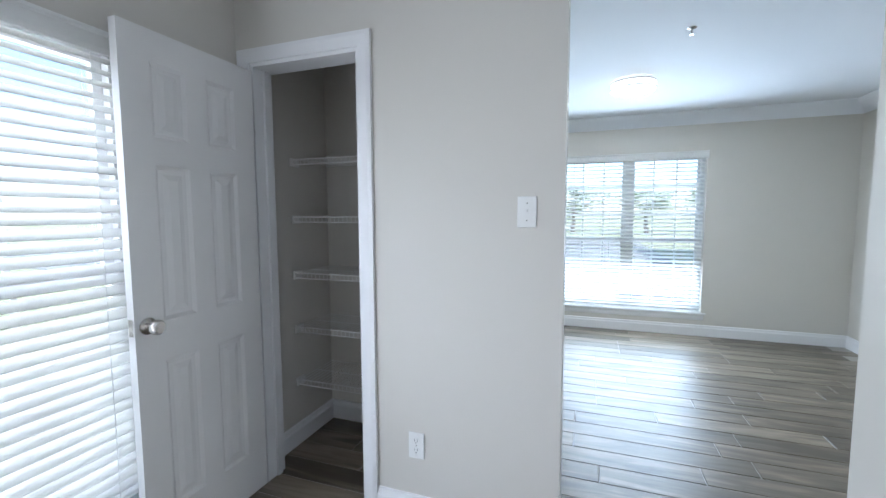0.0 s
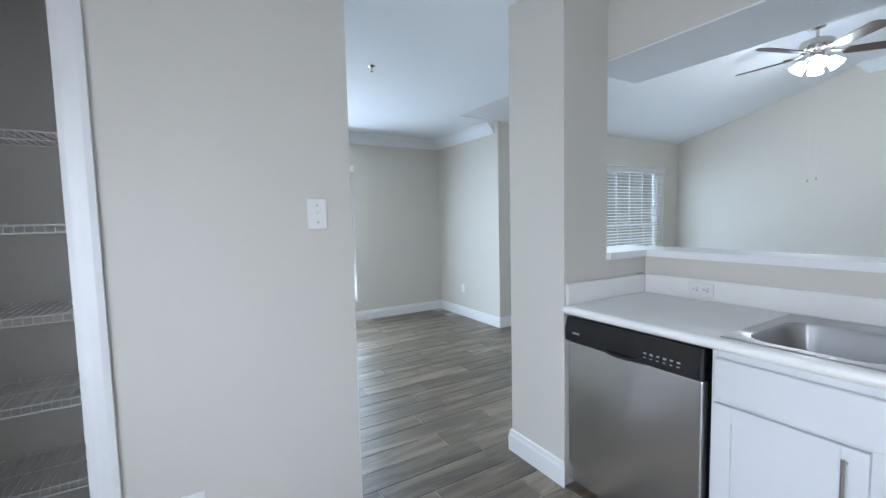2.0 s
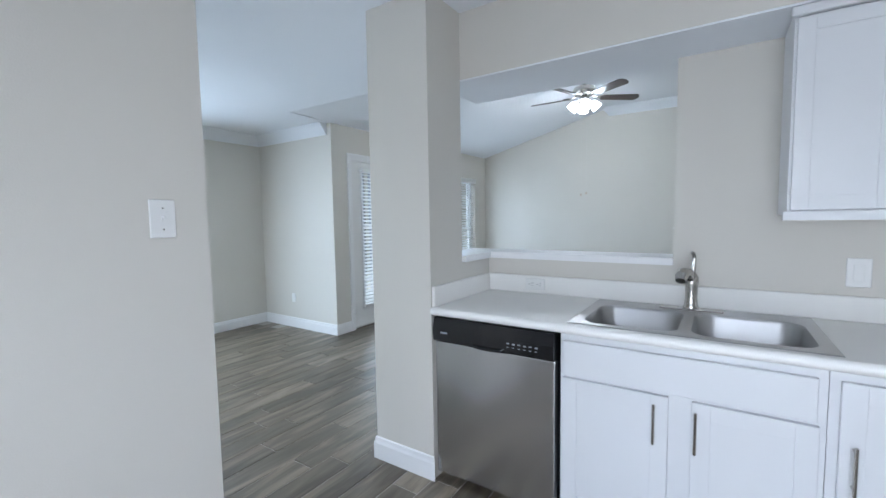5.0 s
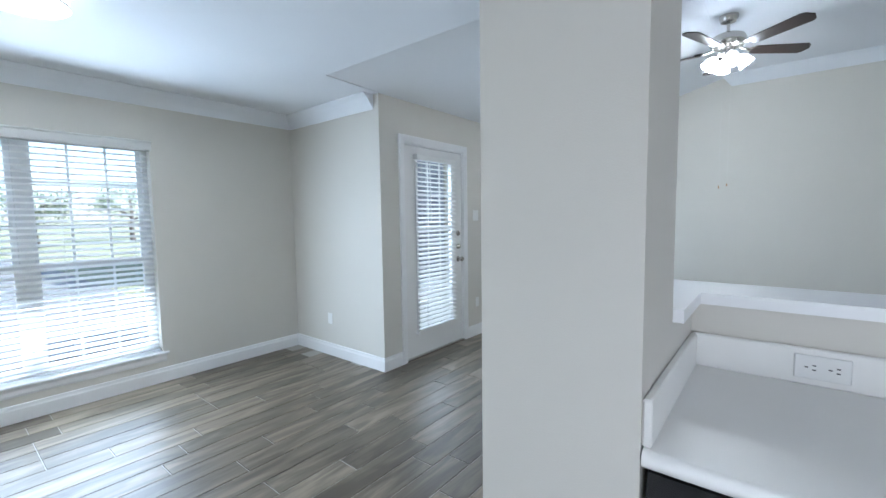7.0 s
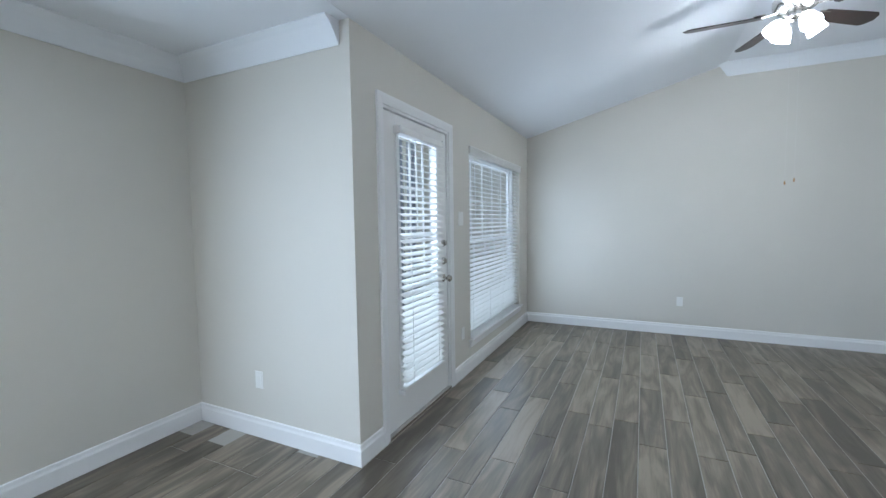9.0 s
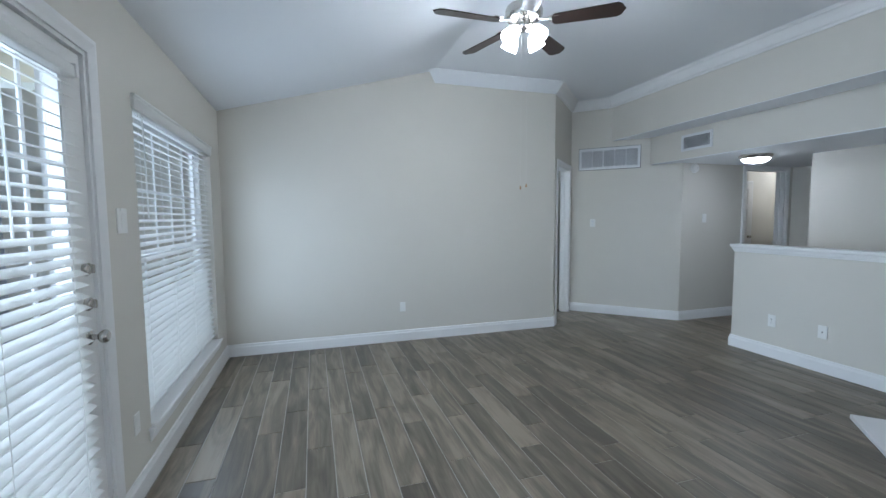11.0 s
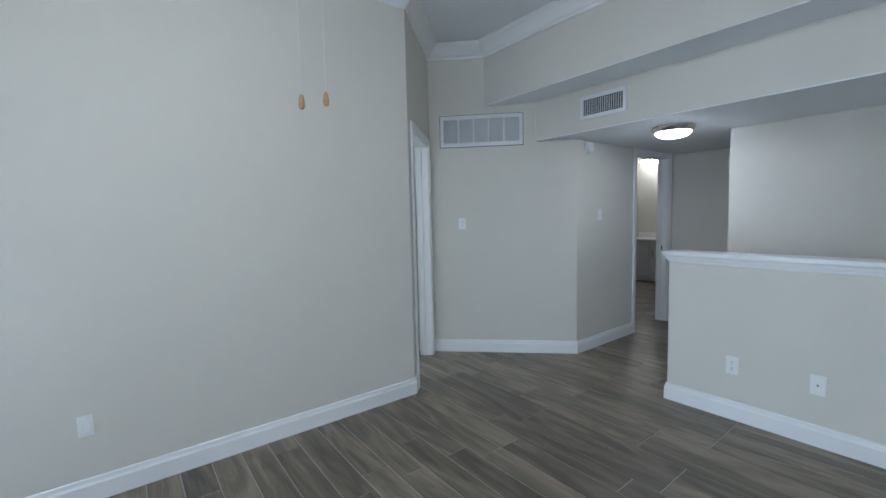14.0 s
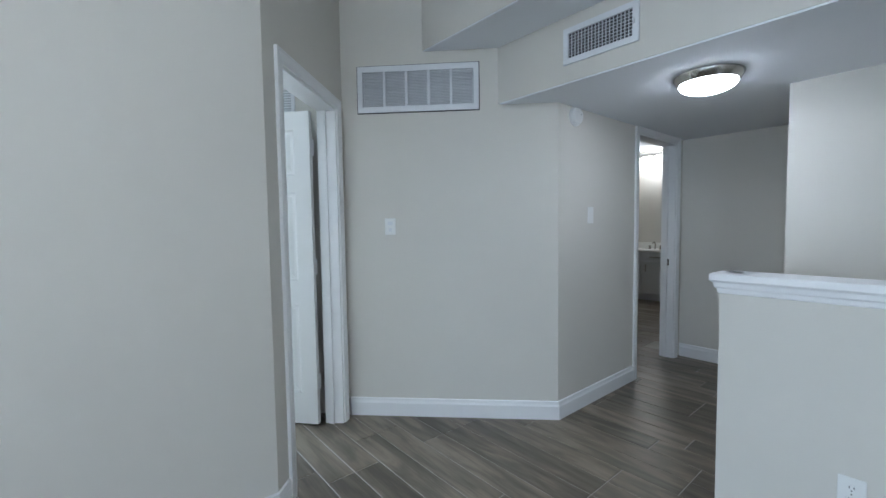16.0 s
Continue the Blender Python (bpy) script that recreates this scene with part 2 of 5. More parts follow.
def lathe(profile, seg=24, bm=None, at=(0, 0, 0), rot=None, closed=True):
    """Turn a profile of (radius, height) round the z axis."""
    bm = bm or bmesh.new()
    m = Matrix.Translation(at) @ (rot or Matrix())
    rings = []
    for r, h in profile:
        rings.append([bm.verts.new(m @ Vector((r * math.cos(2 * math.pi * i / seg), r * math.sin(2 * math.pi * i / seg), h))) for i in range(seg)])
    for a, b in zip(rings, rings[1:]):
        for i in range(seg):
            j = (i + 1) % seg
            bm.faces.new((a[i], a[j], b[j], b[i]))
    if closed and profile[0][0] > 1e-4:
        bm.faces.new(rings[0][::-1])
    if closed and profile[-1][0] > 1e-4:
        bm.faces.new(rings[-1])
    bmesh.ops.remove_doubles(bm, verts=[v for ring in rings for v in ring], dist=1e-5)
    return bm


def tube(pts, r, seg=8, bm=None):
    bm = bm or bmesh.new()
    pts = [Vector(p) for p in pts]
    rings = []
    for i, p in enumerate(pts):
        d = (pts[min(i + 1, len(pts) - 1)] - pts[max(i - 1, 0)]).normalized()
        up = Vector((0, 0, 1)) if abs(d.z) < 0.9 else Vector((1, 0, 0))
        s = d.cross(up).normalized()
        t = s.cross(d)
        rad = r[i] if isinstance(r, (list, tuple)) else r
        rings.append([bm.verts.new(p + (s * math.cos(2 * math.pi * k / seg) + t * math.sin(2 * math.pi * k / seg)) * rad) for k in range(seg)])
    for a, b in zip(rings, rings[1:]):
        for k in range(seg):
            j = (k + 1) % seg
            bm.faces.new((a[k], a[j], b[j], b[k]))
    bm.faces.new(rings[0][::-1])
    bm.faces.new(rings[-1])
    return bm


def wall(name, p0, p1, depth, z0, z1, holes=(), label="greige painted wall with a faint roller texture", top=None):
    """A wall whose room face runs from p0 to p1; its body lies depth metres to the right of travel. holes: (s0, s1, z0, z1) along it.
    top: heights at both ends instead of z1."""
    bm = bmesh.new()
    a, b = Vector(p0), Vector(p1)
    L = (b - a).length
    u = (b - a) / L
    n = Vector((u.y, -u.x))
    ss = sorted({0.0, L, *[s for h in holes for s in h[:2]]})
    zs = sorted({z0, z1, *[z for h in holes for z in h[2:]]})

    def shut(i, k):
        if i < 0 or k < 0 or i >= len(ss) - 1 or k >= len(zs) - 1:
            return False
        s, z = (ss[i] + ss[i + 1]) / 2, (zs[k] + zs[k + 1]) / 2
        return not any(h[0] < s < h[1] and h[2] < z < h[3] for h in holes)

    def V(s, d, z):
        if top and abs(z - z1) < 1e-6:
            z = top[0] + (top[1] - top[0]) * s / L
        q = a + u * s + n * d
        return bm.verts.new((q.x, q.y, z))

    for i in range(len(ss) - 1):
        for k in range(len(zs) - 1):
            if not shut(i, k):
                continue
            s, t, q, w = ss[i], ss[i + 1], zs[k], zs[k + 1]
            bm.faces.new((V(s, 0, q), V(t, 0, q), V(t, 0, w), V(s, 0, w)))
            bm.faces.new((V(s, depth, q), V(s, depth, w), V(t, depth, w), V(t, depth, q)))
            for di, dk, c in ((-1, 0, ((s, q), (s, w))), (1, 0, ((t, q), (t, w))), (0, -1, ((s, q), (t, q))), (0, 1, ((s, w), (t, w)))):
                if not shut(i + di, k + dk):
                    (sa, za), (sb, zb) = c
                    bm.faces.new((V(sa, 0, za), V(sb, 0, zb), V(sb, depth, zb), V(sa, depth, za)))
    bmesh.ops.remove_doubles(bm, verts=bm.verts[:], dist=1e-5)
    return struct(name, bm, M_WALL, label, "wall")


BASE = [(0, 0), (0.016, 0), (0.016, 0.088), (0.011, 0.100), (0.009, 0.118), (0, 0.122)]


def baseboard(p0, p1, side, m0=0.0, m1=0.0):
    return struct("baseboard", sweep(BASE, p0, p1, side, None, 0.0, m0, m1), M_TRIM, "white painted wooden baseboard along the wall foot", "baseboard")


CROWN = [(0, 0), (0, -0.125), (0.012, -0.125), (0.016, -0.108), (0.030, -0.098), (0.052, -0.060), (0.078, -0.030), (0.090, -0.024), (0.094, -0.010), (0.105, -0.006), (0.105, 0)]


COVE = [(0, 0), (0, -0.125), (0.008, -0.125), (0.040, -0.074), (0.074, -0.032), (0.105, -0.008), (0.105, 0)]


def crown(p0, p1, side, z, m0=0.0, m1=0.0, mat_=None, name="crown_molding"):
    return struct(name, sweep(COVE if mat_ else CROWN, p0, p1, side, None, z, m0, m1), mat_ or M_TRIM, "white crown molding under the ceiling", "molding")

# ---- large structure ----
CZ = 2.405            # dining and kitchen ceiling
ZL = 2.98             # flat part of the living room ceiling
XS = -1.55            # where the slope ends
EX = 0.16             # thickness of outer walls
R2 = math.sqrt(0.5)

wall("wall_dining_west", (-5.05, 2.505), (-5.05, -1.835), EX, -0.05, CZ, [(1.435, 2.945, 0.26, 2.0)])
wall("wall_south", (-5.05, -1.675), (2.12, -1.675), EX, -0.05, CZ, [(4.05, 6.05, 0.26, 1.95)])
wall("wall_kitchen_east", (2.0, -1.675), (2.0, 1.38), 0.12, -0.05, CZ)
wall("wall_kitchen_north", (2.12, 1.38), (-0.247, 1.38), 0.12, -0.05, CZ)
wall("wall_dining_north", (-3.7, 2.345), (-5.05, 2.345), EX, -0.05, CZ)
wall("wall_living_west", (-3.7, 6.16), (-3.7, 2.505), EX, -0.05, CZ + 0.03, [(0.54, 2.18, 0.29, 2.0), (2.61, 3.535, -0.05, 2.045)])
wall("wall_living_north_flat", (0.0, 6.0), (XS, 6.0), 0.12, -0.05, ZL)
wall("wall_living_north_slope", (XS, 6.0), (-3.7, 6.0), 0.12, -0.05, ZL, top=(ZL, CZ))
wall("wall_bedroom_door", (0.7265, 6.7265), (0.0, 6.0), 0.12, -0.05, ZL, [(0.122, 0.862, -0.05, 2.035)])
wall("wall_grille", (1.72, 5.733), (0.7265, 6.7265), 0.12, -0.05, ZL)
wall("wall_hall_north", (3.84, 5.733), (1.72, 5.733), 0.12, -0.05, 2.35, [(0.255, 1.02, -0.05, 2.01)])
wall("wall_hall_east", (3.72, 4.72), (3.72, 5.733), 0.12, -0.05, 2.35)
wall("wall_entry_east", (2.45, 3.1), (2.45, 4.72), 0.12, -0.05, 2.35)
wall("wall_entry_return", (2.57, 4.72), (3.84, 4.72), 0.12, -0.05, 2.35)
wall("wall_entry_south", (1.36, 3.1), (2.57, 3.1), 0.12, -0.05, 2.35)
wall("wall_pantry_front", (-1.475, -0.18), (-1.475, -1.675), 0.12, -0.05, CZ, [(0.840, 1.415, -0.05, 2.03)])
wall("wall_pantry_back", (-2.17, -0.42), (-2.17, -1.675), 0.10, -0.05, CZ)
wall("wall_pantry_side", (-1.595, -0.42), (-2.27, -0.42), 0.10, -0.05, CZ)
# bathroom and bedroom beyond their doors
wall("wall_bath_south", (3.84, 5.853), (7.00, 5.853), 0.12, -0.05, 2.6)
wall("wall_bath_east", (6.90, 5.853), (6.90, 8.12), 0.12, -0.05, 2.6)
wall("wall_bath_north", (6.90, 8.0), (2.2, 8.0), 0.12, -0.05, 2.6)
wall("wall_bath_west", (2.3, 8.0), (2.3, 5.9), 0.10, -0.05, 2.6)
wall("wall_bedroom_east", (0.95, 6.90), (0.95, 10.0), 0.12, -0.05, 2.5)
wall("wall_bedroom_slant", (0.640, 6.813), (-0.30, 7.753), 0.12, -0.05, 2.5)
# this wall's window opening is unseen, added to go with the bedroom lamp
wall("wall_bedroom_north", (1.07, 10.0), (-3.3, 10.0), 0.12, -0.05, 2.5, [(1.6, 3.2, 0.5, 2.0)])
wall("wall_bedroom_west", (-3.3, 10.12), (-3.3, 6.12), 0.12, -0.05, 2.5)

# square post and low walls of the kitchen opening
struct("wall_post", prism([(-1.625, 0.757), (-1.243, 0.757), (-1.243, 1.06), (-1.625, 1.06)], -0.05, CZ), M_WALL, "greige square post between kitchen and dining room", "post")
struct("wall_low_kitchen", prism([(-1.39, 1.06), (-1.243, 1.06), (-1.243, 1.38), (-0.247, 1.38), (-0.247, 1.50), (-1.39, 1.50)], -0.05, 1.085), M_WALL, "greige low wall under the serving ledge", "wall")
struct("soffit_kitchen", B(-1.39, 1.06, 2.062, 2.0, 1.50, CZ + 0.02), M_WALL, "greige dropped soffit above the kitchen counter", "soffit")
struct("ceiling_kitchen_soffit", B(-1.388, 1.062, 2.054, 1.99, 1.498, 2.0615), M_CEIL, "white painted underside of the kitchen soffit", "ceiling")
struct("wall_half", B(1.36, 3.19, -0.05, 1.48, 4.722, 1.0), M_WALL, "greige half-height wall between living room and entry", "wall")

# soffits and ceilings
struct("soffit_upper", prism([(1.11, 3.0), (1.452, 3.0), (1.452, 6.001), (1.11, 6.343)], 2.415, ZL), M_WALL, "greige upper beam along the living room", "soffit")
struct("ceiling_beam", prism([(1.112, 3.0), (1.449, 3.0), (1.449, 6.0), (1.112, 6.337)], 2.408, 2.4145), M_CEIL, "white painted underside of the upper beam", "ceiling")
struct("soffit_lower", prism([(1.45, 3.0), (3.84, 3.0), (3.84, 5.733), (1.72, 5.733), (1.45, 6.003)], 2.062, ZL), M_WALL, "greige lower soffit above the hall", "soffit")
struct("ceiling_hall", prism([(1.455, 3.1), (3.72, 3.1), (3.72, 5.73), (1.715, 5.73), (1.455, 5.99)], 2.054, 2.064), M_CEIL, "white painted hall ceiling", "ceiling")
struct("ceiling_dining", prism([(-5.21, -1.82), (2.12, -1.82), (2.12, 1.80), (-3.67, 1.80), (-3.70, 2.505), (-5.21, 2.505)], CZ, CZ + 0.08), M_CEIL, "white painted flat ceiling of dining room and kitchen", "ceiling")
bm = bmesh.new()
prof = [(-3.70, CZ), (XS, ZL), (1.60, ZL), (1.60, ZL + 0.1), (XS, ZL + 0.1), (-3.70, CZ + 0.1)]
e0 = [bm.verts.new((x, 1.72, z)) for x, z in prof]
e1 = [bm.verts.new((x, 6.95, z)) for x, z in prof]
for i in range(len(prof)):
    j = (i + 1) % len(prof)
    bm.faces.new((e0[i], e0[j], e1[j], e1[i]))
bm.faces.new(e0[::-1])
bm.faces.new(e1)
struct("ceiling_living", bm, M_CEIL, "white vaulted living room ceiling with a flat middle", "ceiling")
bm = bmesh.new()
e0 = [bm.verts.new((x, 1.66, z)) for x, z in ((-3.69, CZ + 0.004), (1.45, CZ + 0.004), (1.45, ZL), (XS, ZL))]
e1 = [bm.verts.new((v.co.x, 1.803, v.co.z)) for v in e0]
for i in range(4):
    bm.faces.new((e0[i], e0[(i + 1) % 4], e1[(i + 1) % 4], e1[i]))
bm.faces.new(e0[::-1])
bm.faces.new(e1)
struct("wall_gable", bm, M_WALL, "greige wall above the dining room ceiling edge", "wall")
wall("wall_living_south", (-0.247, 1.503), (1.10, 1.503), 0.003, -0.05, ZL)
struct("ceiling_bath", B(2.2, 5.86, 2.52, 7.0, 8.1, 2.58), M_CEIL, "white bathroom ceiling", "ceiling")
struct("ceiling_bedroom", prism([(-3.4, 6.13), (-0.05, 6.13), (0.66, 6.84), (1.05, 6.84), (1.05, 10.1), (-3.4, 10.1)], 2.42, 2.5), M_CEIL, "white bedroom ceiling", "ceiling")

# chimney breast with its firebox
wall("wall_chimney", (-0.22, 1.87), (1.09, 3.18), 0.10, -0.05, ZL, [(0.493, 1.363, -0.05, 0.72)], "greige slanted chimney wall behind the fireplace")
struct("wall_chimney_side", prism([(1.085, 3.18), (1.36, 3.19), (1.36, 3.05), (1.19, 3.09)], -0.05, ZL), M_WALL, "greige chimney return beside the half wall", "wall")

# ---- baseboards ----
t8 = math.tan(radians(22.5))
baseboard((-5.05, 2.345), (-5.05, -1.66), 1, 1, 1)
baseboard((-3.7, 2.345), (-5.05, 2.345), 1, -1, 1)
baseboard((-3.7, 2.565), (-3.7, 2.345), 1, 0, -1)
baseboard((-3.7, 6.0), (-3.7, 3.61), 1, 1, 0)
baseboard((0.0, 6.0), (-3.7, 6.0), 1, -t8, 1)
baseboard((0.07, 6.07), (0.0, 6.0), 1, 0, -t8)
baseboard((1.72, 5.733), (0.7265, 6.7265), 1, -t8, 1)
baseboard((2.76, 5.733), (1.72, 5.733), 1, 0, -t8)
baseboard((3.72, 4.72), (3.72, 5.733), 1, 1, 1)
baseboard((1.36, 3.19), (1.36, 4.722), 1, 1, -1)
baseboard((1.36, 4.722), (1.48, 4.722), 1, -1, 0)
baseboard((2.45, 3.1), (2.45, 4.72), 1, 1, -1)
baseboard((0.90, 2.99), (1.09, 3.18), 1, 0, -0.4)
baseboard((-1.625, 0.757), (-1.243, 0.757), -1, -1, -1)
baseboard((-1.625, 1.06), (-1.625, 0.757), -1, 0, -1)
baseboard((-1.475, -0.18), (-1.475, -0.959), 1, -1, 0)
baseboard((-1.595, -0.18), (-1.475, -0.18), 1, 0, -1)
baseboard((-2.17, -0.42), (-2.17, -1.675), 1, 1, 1)
baseboard((-2.17, -1.675), (-1.595, -1.675), 1, 1, 0)
baseboard((2.3, 8.0), (2.3, 5.9), 1, 1, 0)

# ---- crown moldings ----
crown((-5.05, 2.345), (-5.05, -1.675), 1, CZ, 1, 1, M_CEIL)
crown((-3.765, 2.345), (-5.05, 2.345), 1, CZ, 0, 1, M_CEIL)
crown((0.0, 6.0), (XS + 0.03, 6.0), 1, ZL, -t8, -1.2, M_CEIL)
crown((0.7265, 6.7265), (0.0, 6.0), 1, ZL, 1, -t8)
crown((1.11, 6.343), (0.7265, 6.7265), 1, ZL, t8, 1)
crown((1.11, 3.16), (1.11, 6.343), 1, ZL, t8, t8)
crown((-0.22, 1.87), (1.09, 3.18), 1, ZL, 0, t8)

# cap of the half wall: stepped molding and board
CAPP = [(o * 0.62 if o > 0 else o, h) for o, h in [(0, 0), (0.010, 0.004), (0.014, 0.020), (0.026, 0.026), (0.032, 0.044), (0.042, 0.050), (0.050, 0.054), (0.050, 0.076), (0.046, 0.080), (-0.062, 0.080), (-0.062, 0)]]
cap = thing("half_wall_cap", "white painted wooden cap with stepped molding on the half wall", "wall cap", (1.36, 4.722, 1.0), 0, "", "structure")
part("board", sweep(CAPP, (0.0, -1.565), (0.0, 0.0), 1, None, 0, 0, -1), M_TRIM, cap)
part("end_board", sweep(CAPP, (0.0, 0.0), (0.12, 0.0), 1, None, 0, -1, 0), M_TRIM, cap)
part("back_board", sweep(CAPP, (0.12, 0.0), (0.12, -1.565), 1, None, 0, 0, 0), M_TRIM, cap)

# serving ledge on the low kitchen wall
struct("serving_ledge", prism([(-1.47, 1.062), (-1.218, 1.062), (-1.218, 1.355), (-0.249, 1.355), (-0.249, 1.60), (-1.47, 1.60)], 1.085, 1.120), M_TRIM, "white serving ledge on the low kitchen wall", "ledge")


# ---- doors and windows ----
def casing(name, s0, s1, top, at, rz, w=0.062, d=0.018, both=False):
    """Door casing on a wall: local x along the wall, -y into the room."""
    th = thing(name, "white painted door casing with a jamb lining", "door frame", at, rz, "", "structure")
    prof = [(0, 0), (0, -d * 0.55), (w * 0.3, -d * 0.7), (w * 0.7, -d), (w, -d * 0.9), (w, 0)]

    def leg(sign, x):
        bm = bmesh.new()
        lo = [bm.verts.new((x + sign * a, b, 0)) for a, b in prof]
        hi = [bm.verts.new((x + sign * a, b, top + a)) for a, b in prof]
        bm.faces.new(lo), bm.faces.new(hi)
        for i in range(len(prof)):
            j = (i + 1) % len(prof)
            bm.faces.new((lo[i], lo[j], hi[j], hi[i]))
        return bm
    part("casing_leg", leg(-1, s0), M_TRIM, th)
    part("casing_leg", leg(1, s1), M_TRIM, th)
    bm = bmesh.new()
    l = [bm.verts.new((s0 - a, b, top + a)) for a, b in prof]
    r = [bm.verts.new((s1 + a, b, top + a)) for a, b in prof]
    bm.faces.new(l), bm.faces.new(r)
    for i in range(len(prof)):
        j = (i + 1) % len(prof)
        bm.faces.new((l[i], l[j], r[j], r[i]))
    part("casing_head", bm, M_TRIM, th)
    return th


def jambs(th, s0, s1, top, depth, stop=0.5):
    part("jamb", B(s0 - 0.001, 0.0, 0, s0 + 0.016, depth, top), M_TRIM, th)
    part("jamb", B(s1 - 0.016, 0.0, 0, s1 + 0.001, depth, top), M_TRIM, th)
    part("jamb_head", B(s0 + 0.016, 0.0, top - 0.016, s1 - 0.016, depth, top + 0.001), M_TRIM, th)
    q = depth * stop
    part("stop", B(s0 + 0.016, q, 0, s0 + 0.028, q + 0.03, top - 0.016), M_TRIM, th)
    part("stop", B(s1 - 0.028, q, 0, s1 - 0.016, q + 0.03, top - 0.016), M_TRIM, th)


def knob(parent, x, y, z, sign, name="knob"):
    bm = lathe([(0.030, 0), (0.031, 0.004), (0.027, 0.008), (0.012, 0.012), (0.011, 0.030), (0.020, 0.036), (0.027, 0.046), (0.027, 0.056), (0.020, 0.066), (0.0, 0.069)], 24, None, (x, y, z), Matrix.Rotation(radians(90 * sign), 4, "X"))
    return part(name, bm, M_CHROME, parent, "round brushed nickel door knob", True)


def panel_door(th, w, h, t=0.035):
    """A six-panel slab: local x from 0 to w, y from 0 to t."""
    bm = bmesh.new()
    st, mid = 0.105, 0.09
    cols = [(st, w / 2 - mid / 2), (w / 2 + mid / 2, w - st)]
    rows = [(0.20, 0.78), (0.93, 1.50), (1.60, h - 0.11)]
    xs = sorted({0, w, *[c for q in cols for c in q]})
    zs = sorted({0, h, *[c for q in rows for c in q]})
    for y, flip in ((0.0, 1), (t, -1)):
        for i in range(len(xs) - 1):
            for k in range(len(zs) - 1):
                x0, x1, z0, z1 = xs[i], xs[i + 1], zs[k], zs[k + 1]
                sunk = any(abs(x0 - c[0]) < 1e-6 for c in cols) and any(abs(z0 - r[0]) < 1e-6 for r in rows)
                if not sunk:
                    bm.faces.new([bm.verts.new(c) for c in ((x0, y, z0), (x1, y, z0), (x1, y, z1), (x0, y, z1))])
                    continue
                loops = []
                for inset, dy in ((0, 0), (0.014, 0.009), (0.030, 0.009), (0.052, 0.002)):
                    loops.append([bm.verts.new((a, y + flip * dy, b)) for a, b in ((x0 + inset, z0 + inset), (x1 - inset, z0 + inset), (x1 - inset, z1 - inset), (x0 + inset, z1 - inset))])
                for a, b in zip(loops, loops[1:]):
                    for q in range(4):
                        bm.faces.new((a[q], a[(q + 1) % 4], b[(q + 1) % 4], b[q]))
                bm.faces.new(loops[-1])
    for x in (0, w):
        bm.faces.new([bm.verts.new(c) for c in ((x, 0, 0), (x, t, 0), (x, t, h), (x, 0, h))])
    for z in (0, h):
        bm.faces.new([bm.verts.new(c) for c in ((0, 0, z), (w, 0, z), (w, t, z), (0, t, z))])
    bmesh.ops.remove_doubles(bm, verts=bm.verts[:], dist=1e-5)
    return part("slab", bm, M_DOOR, th)


def hinge(th, x, y, z):
    h = part("hinge", B(x - 0.002, y - 0.02, z - 0.045, x + 0.002, y + 0.02, z + 0.045), M_TRIM, th, "white painted hinge")
    part("pin", lathe([(0.006, -0.05), (0.006, 0.05)], 10, None, (x, y - 0.02, z)), M_TRIM, h, "", True)


# pantry: casing, and its six-panel door standing open along the south wall
pc = casing("door_frame_1", -0.575, 0.0, 2.03, (-1.475, -1.020, 0), 90, 0.060)
jambs(pc, -0.575, 0.0, 2.03, 0.12)
pd = thing("door_1", "white six-panel pantry door standing wide open", "door", (-1.455, -1.603, 0.012), -1.0, "", "structure")
panel_door(pd, 0.575, 1.975)
knob(pd, 0.530, 0.035, 0.925, -1)
part("latch_plate", B(0.574, 0.008, 0.895, 0.5775, 0.027, 0.955), M_CHROME, pd, "nickel latch plate")

# bedroom: casing and six-panel door opened into the room beyond
bc = casing("door_frame_2", 0.165, 0.905, 2.035, (0, 6.0, 0), 45, 0.06)
jambs(bc, 0.165, 0.905, 2.035, 0.12)
bd = thing("door_2", "white six-panel bedroom door standing open on white hinges", "door", (0.905 * R2 - 0.150 * R2 - 0.020, 6.0 + 0.905 * R2 + 0.150 * R2 - 0.020, 0.012), 130, "", "structure")
panel_door(bd, 0.73, 2.0)
knob(bd, 0.67, 0.035, 0.93, -1)
knob(bd, 0.67, 0.0, 0.93, 1)
for z in (0.27, 1.02, 1.78):
    hinge(bd, 0.0, 0.012, z)

# bathroom: casing and empty opening
hc = casing("door_frame_3", 2.82, 3.585, 2.01, (0, 5.733, 0), 0, 0.06)
jambs(hc, 2.82, 3.585, 2.01, 0.12)

part("strike_plate", B(3.565, 0.045, 0.88, 3.5685, 0.075, 0.94), M_CHROME, hc, "nickel strike plate")

# small register high on the bedroom wall behind the door
wv = thing("wall_register", "small white wall register with a grey core above the bedroom door", "vent", (0.452, 7.001, 2.135), -45)
bm = bmesh.new()
for a in ((-0.07, -0.014, -0.10, 0.07, 0, -0.075), (-0.07, -0.014, 0.075, 0.07, 0, 0.10), (-0.07, -0.014, -0.075, -0.048, 0, 0.075), (0.048, -0.014, -0.075, 0.07, 0, 0.075)):
    box(bm, *a)
part("frame", bm, M_GRILLE, wv)
part("core", B(-0.047, -0.004, -0.074, 0.047, -0.001, 0.074), M_GRILLEBACK, wv, "grey core")
for k in range(9):
    part("louver", B(-0.047, -0.010, -0.066 + k * 0.0165, 0.047, -0.005, -0.062 + k * 0.0165), M_GRILLE, wv)

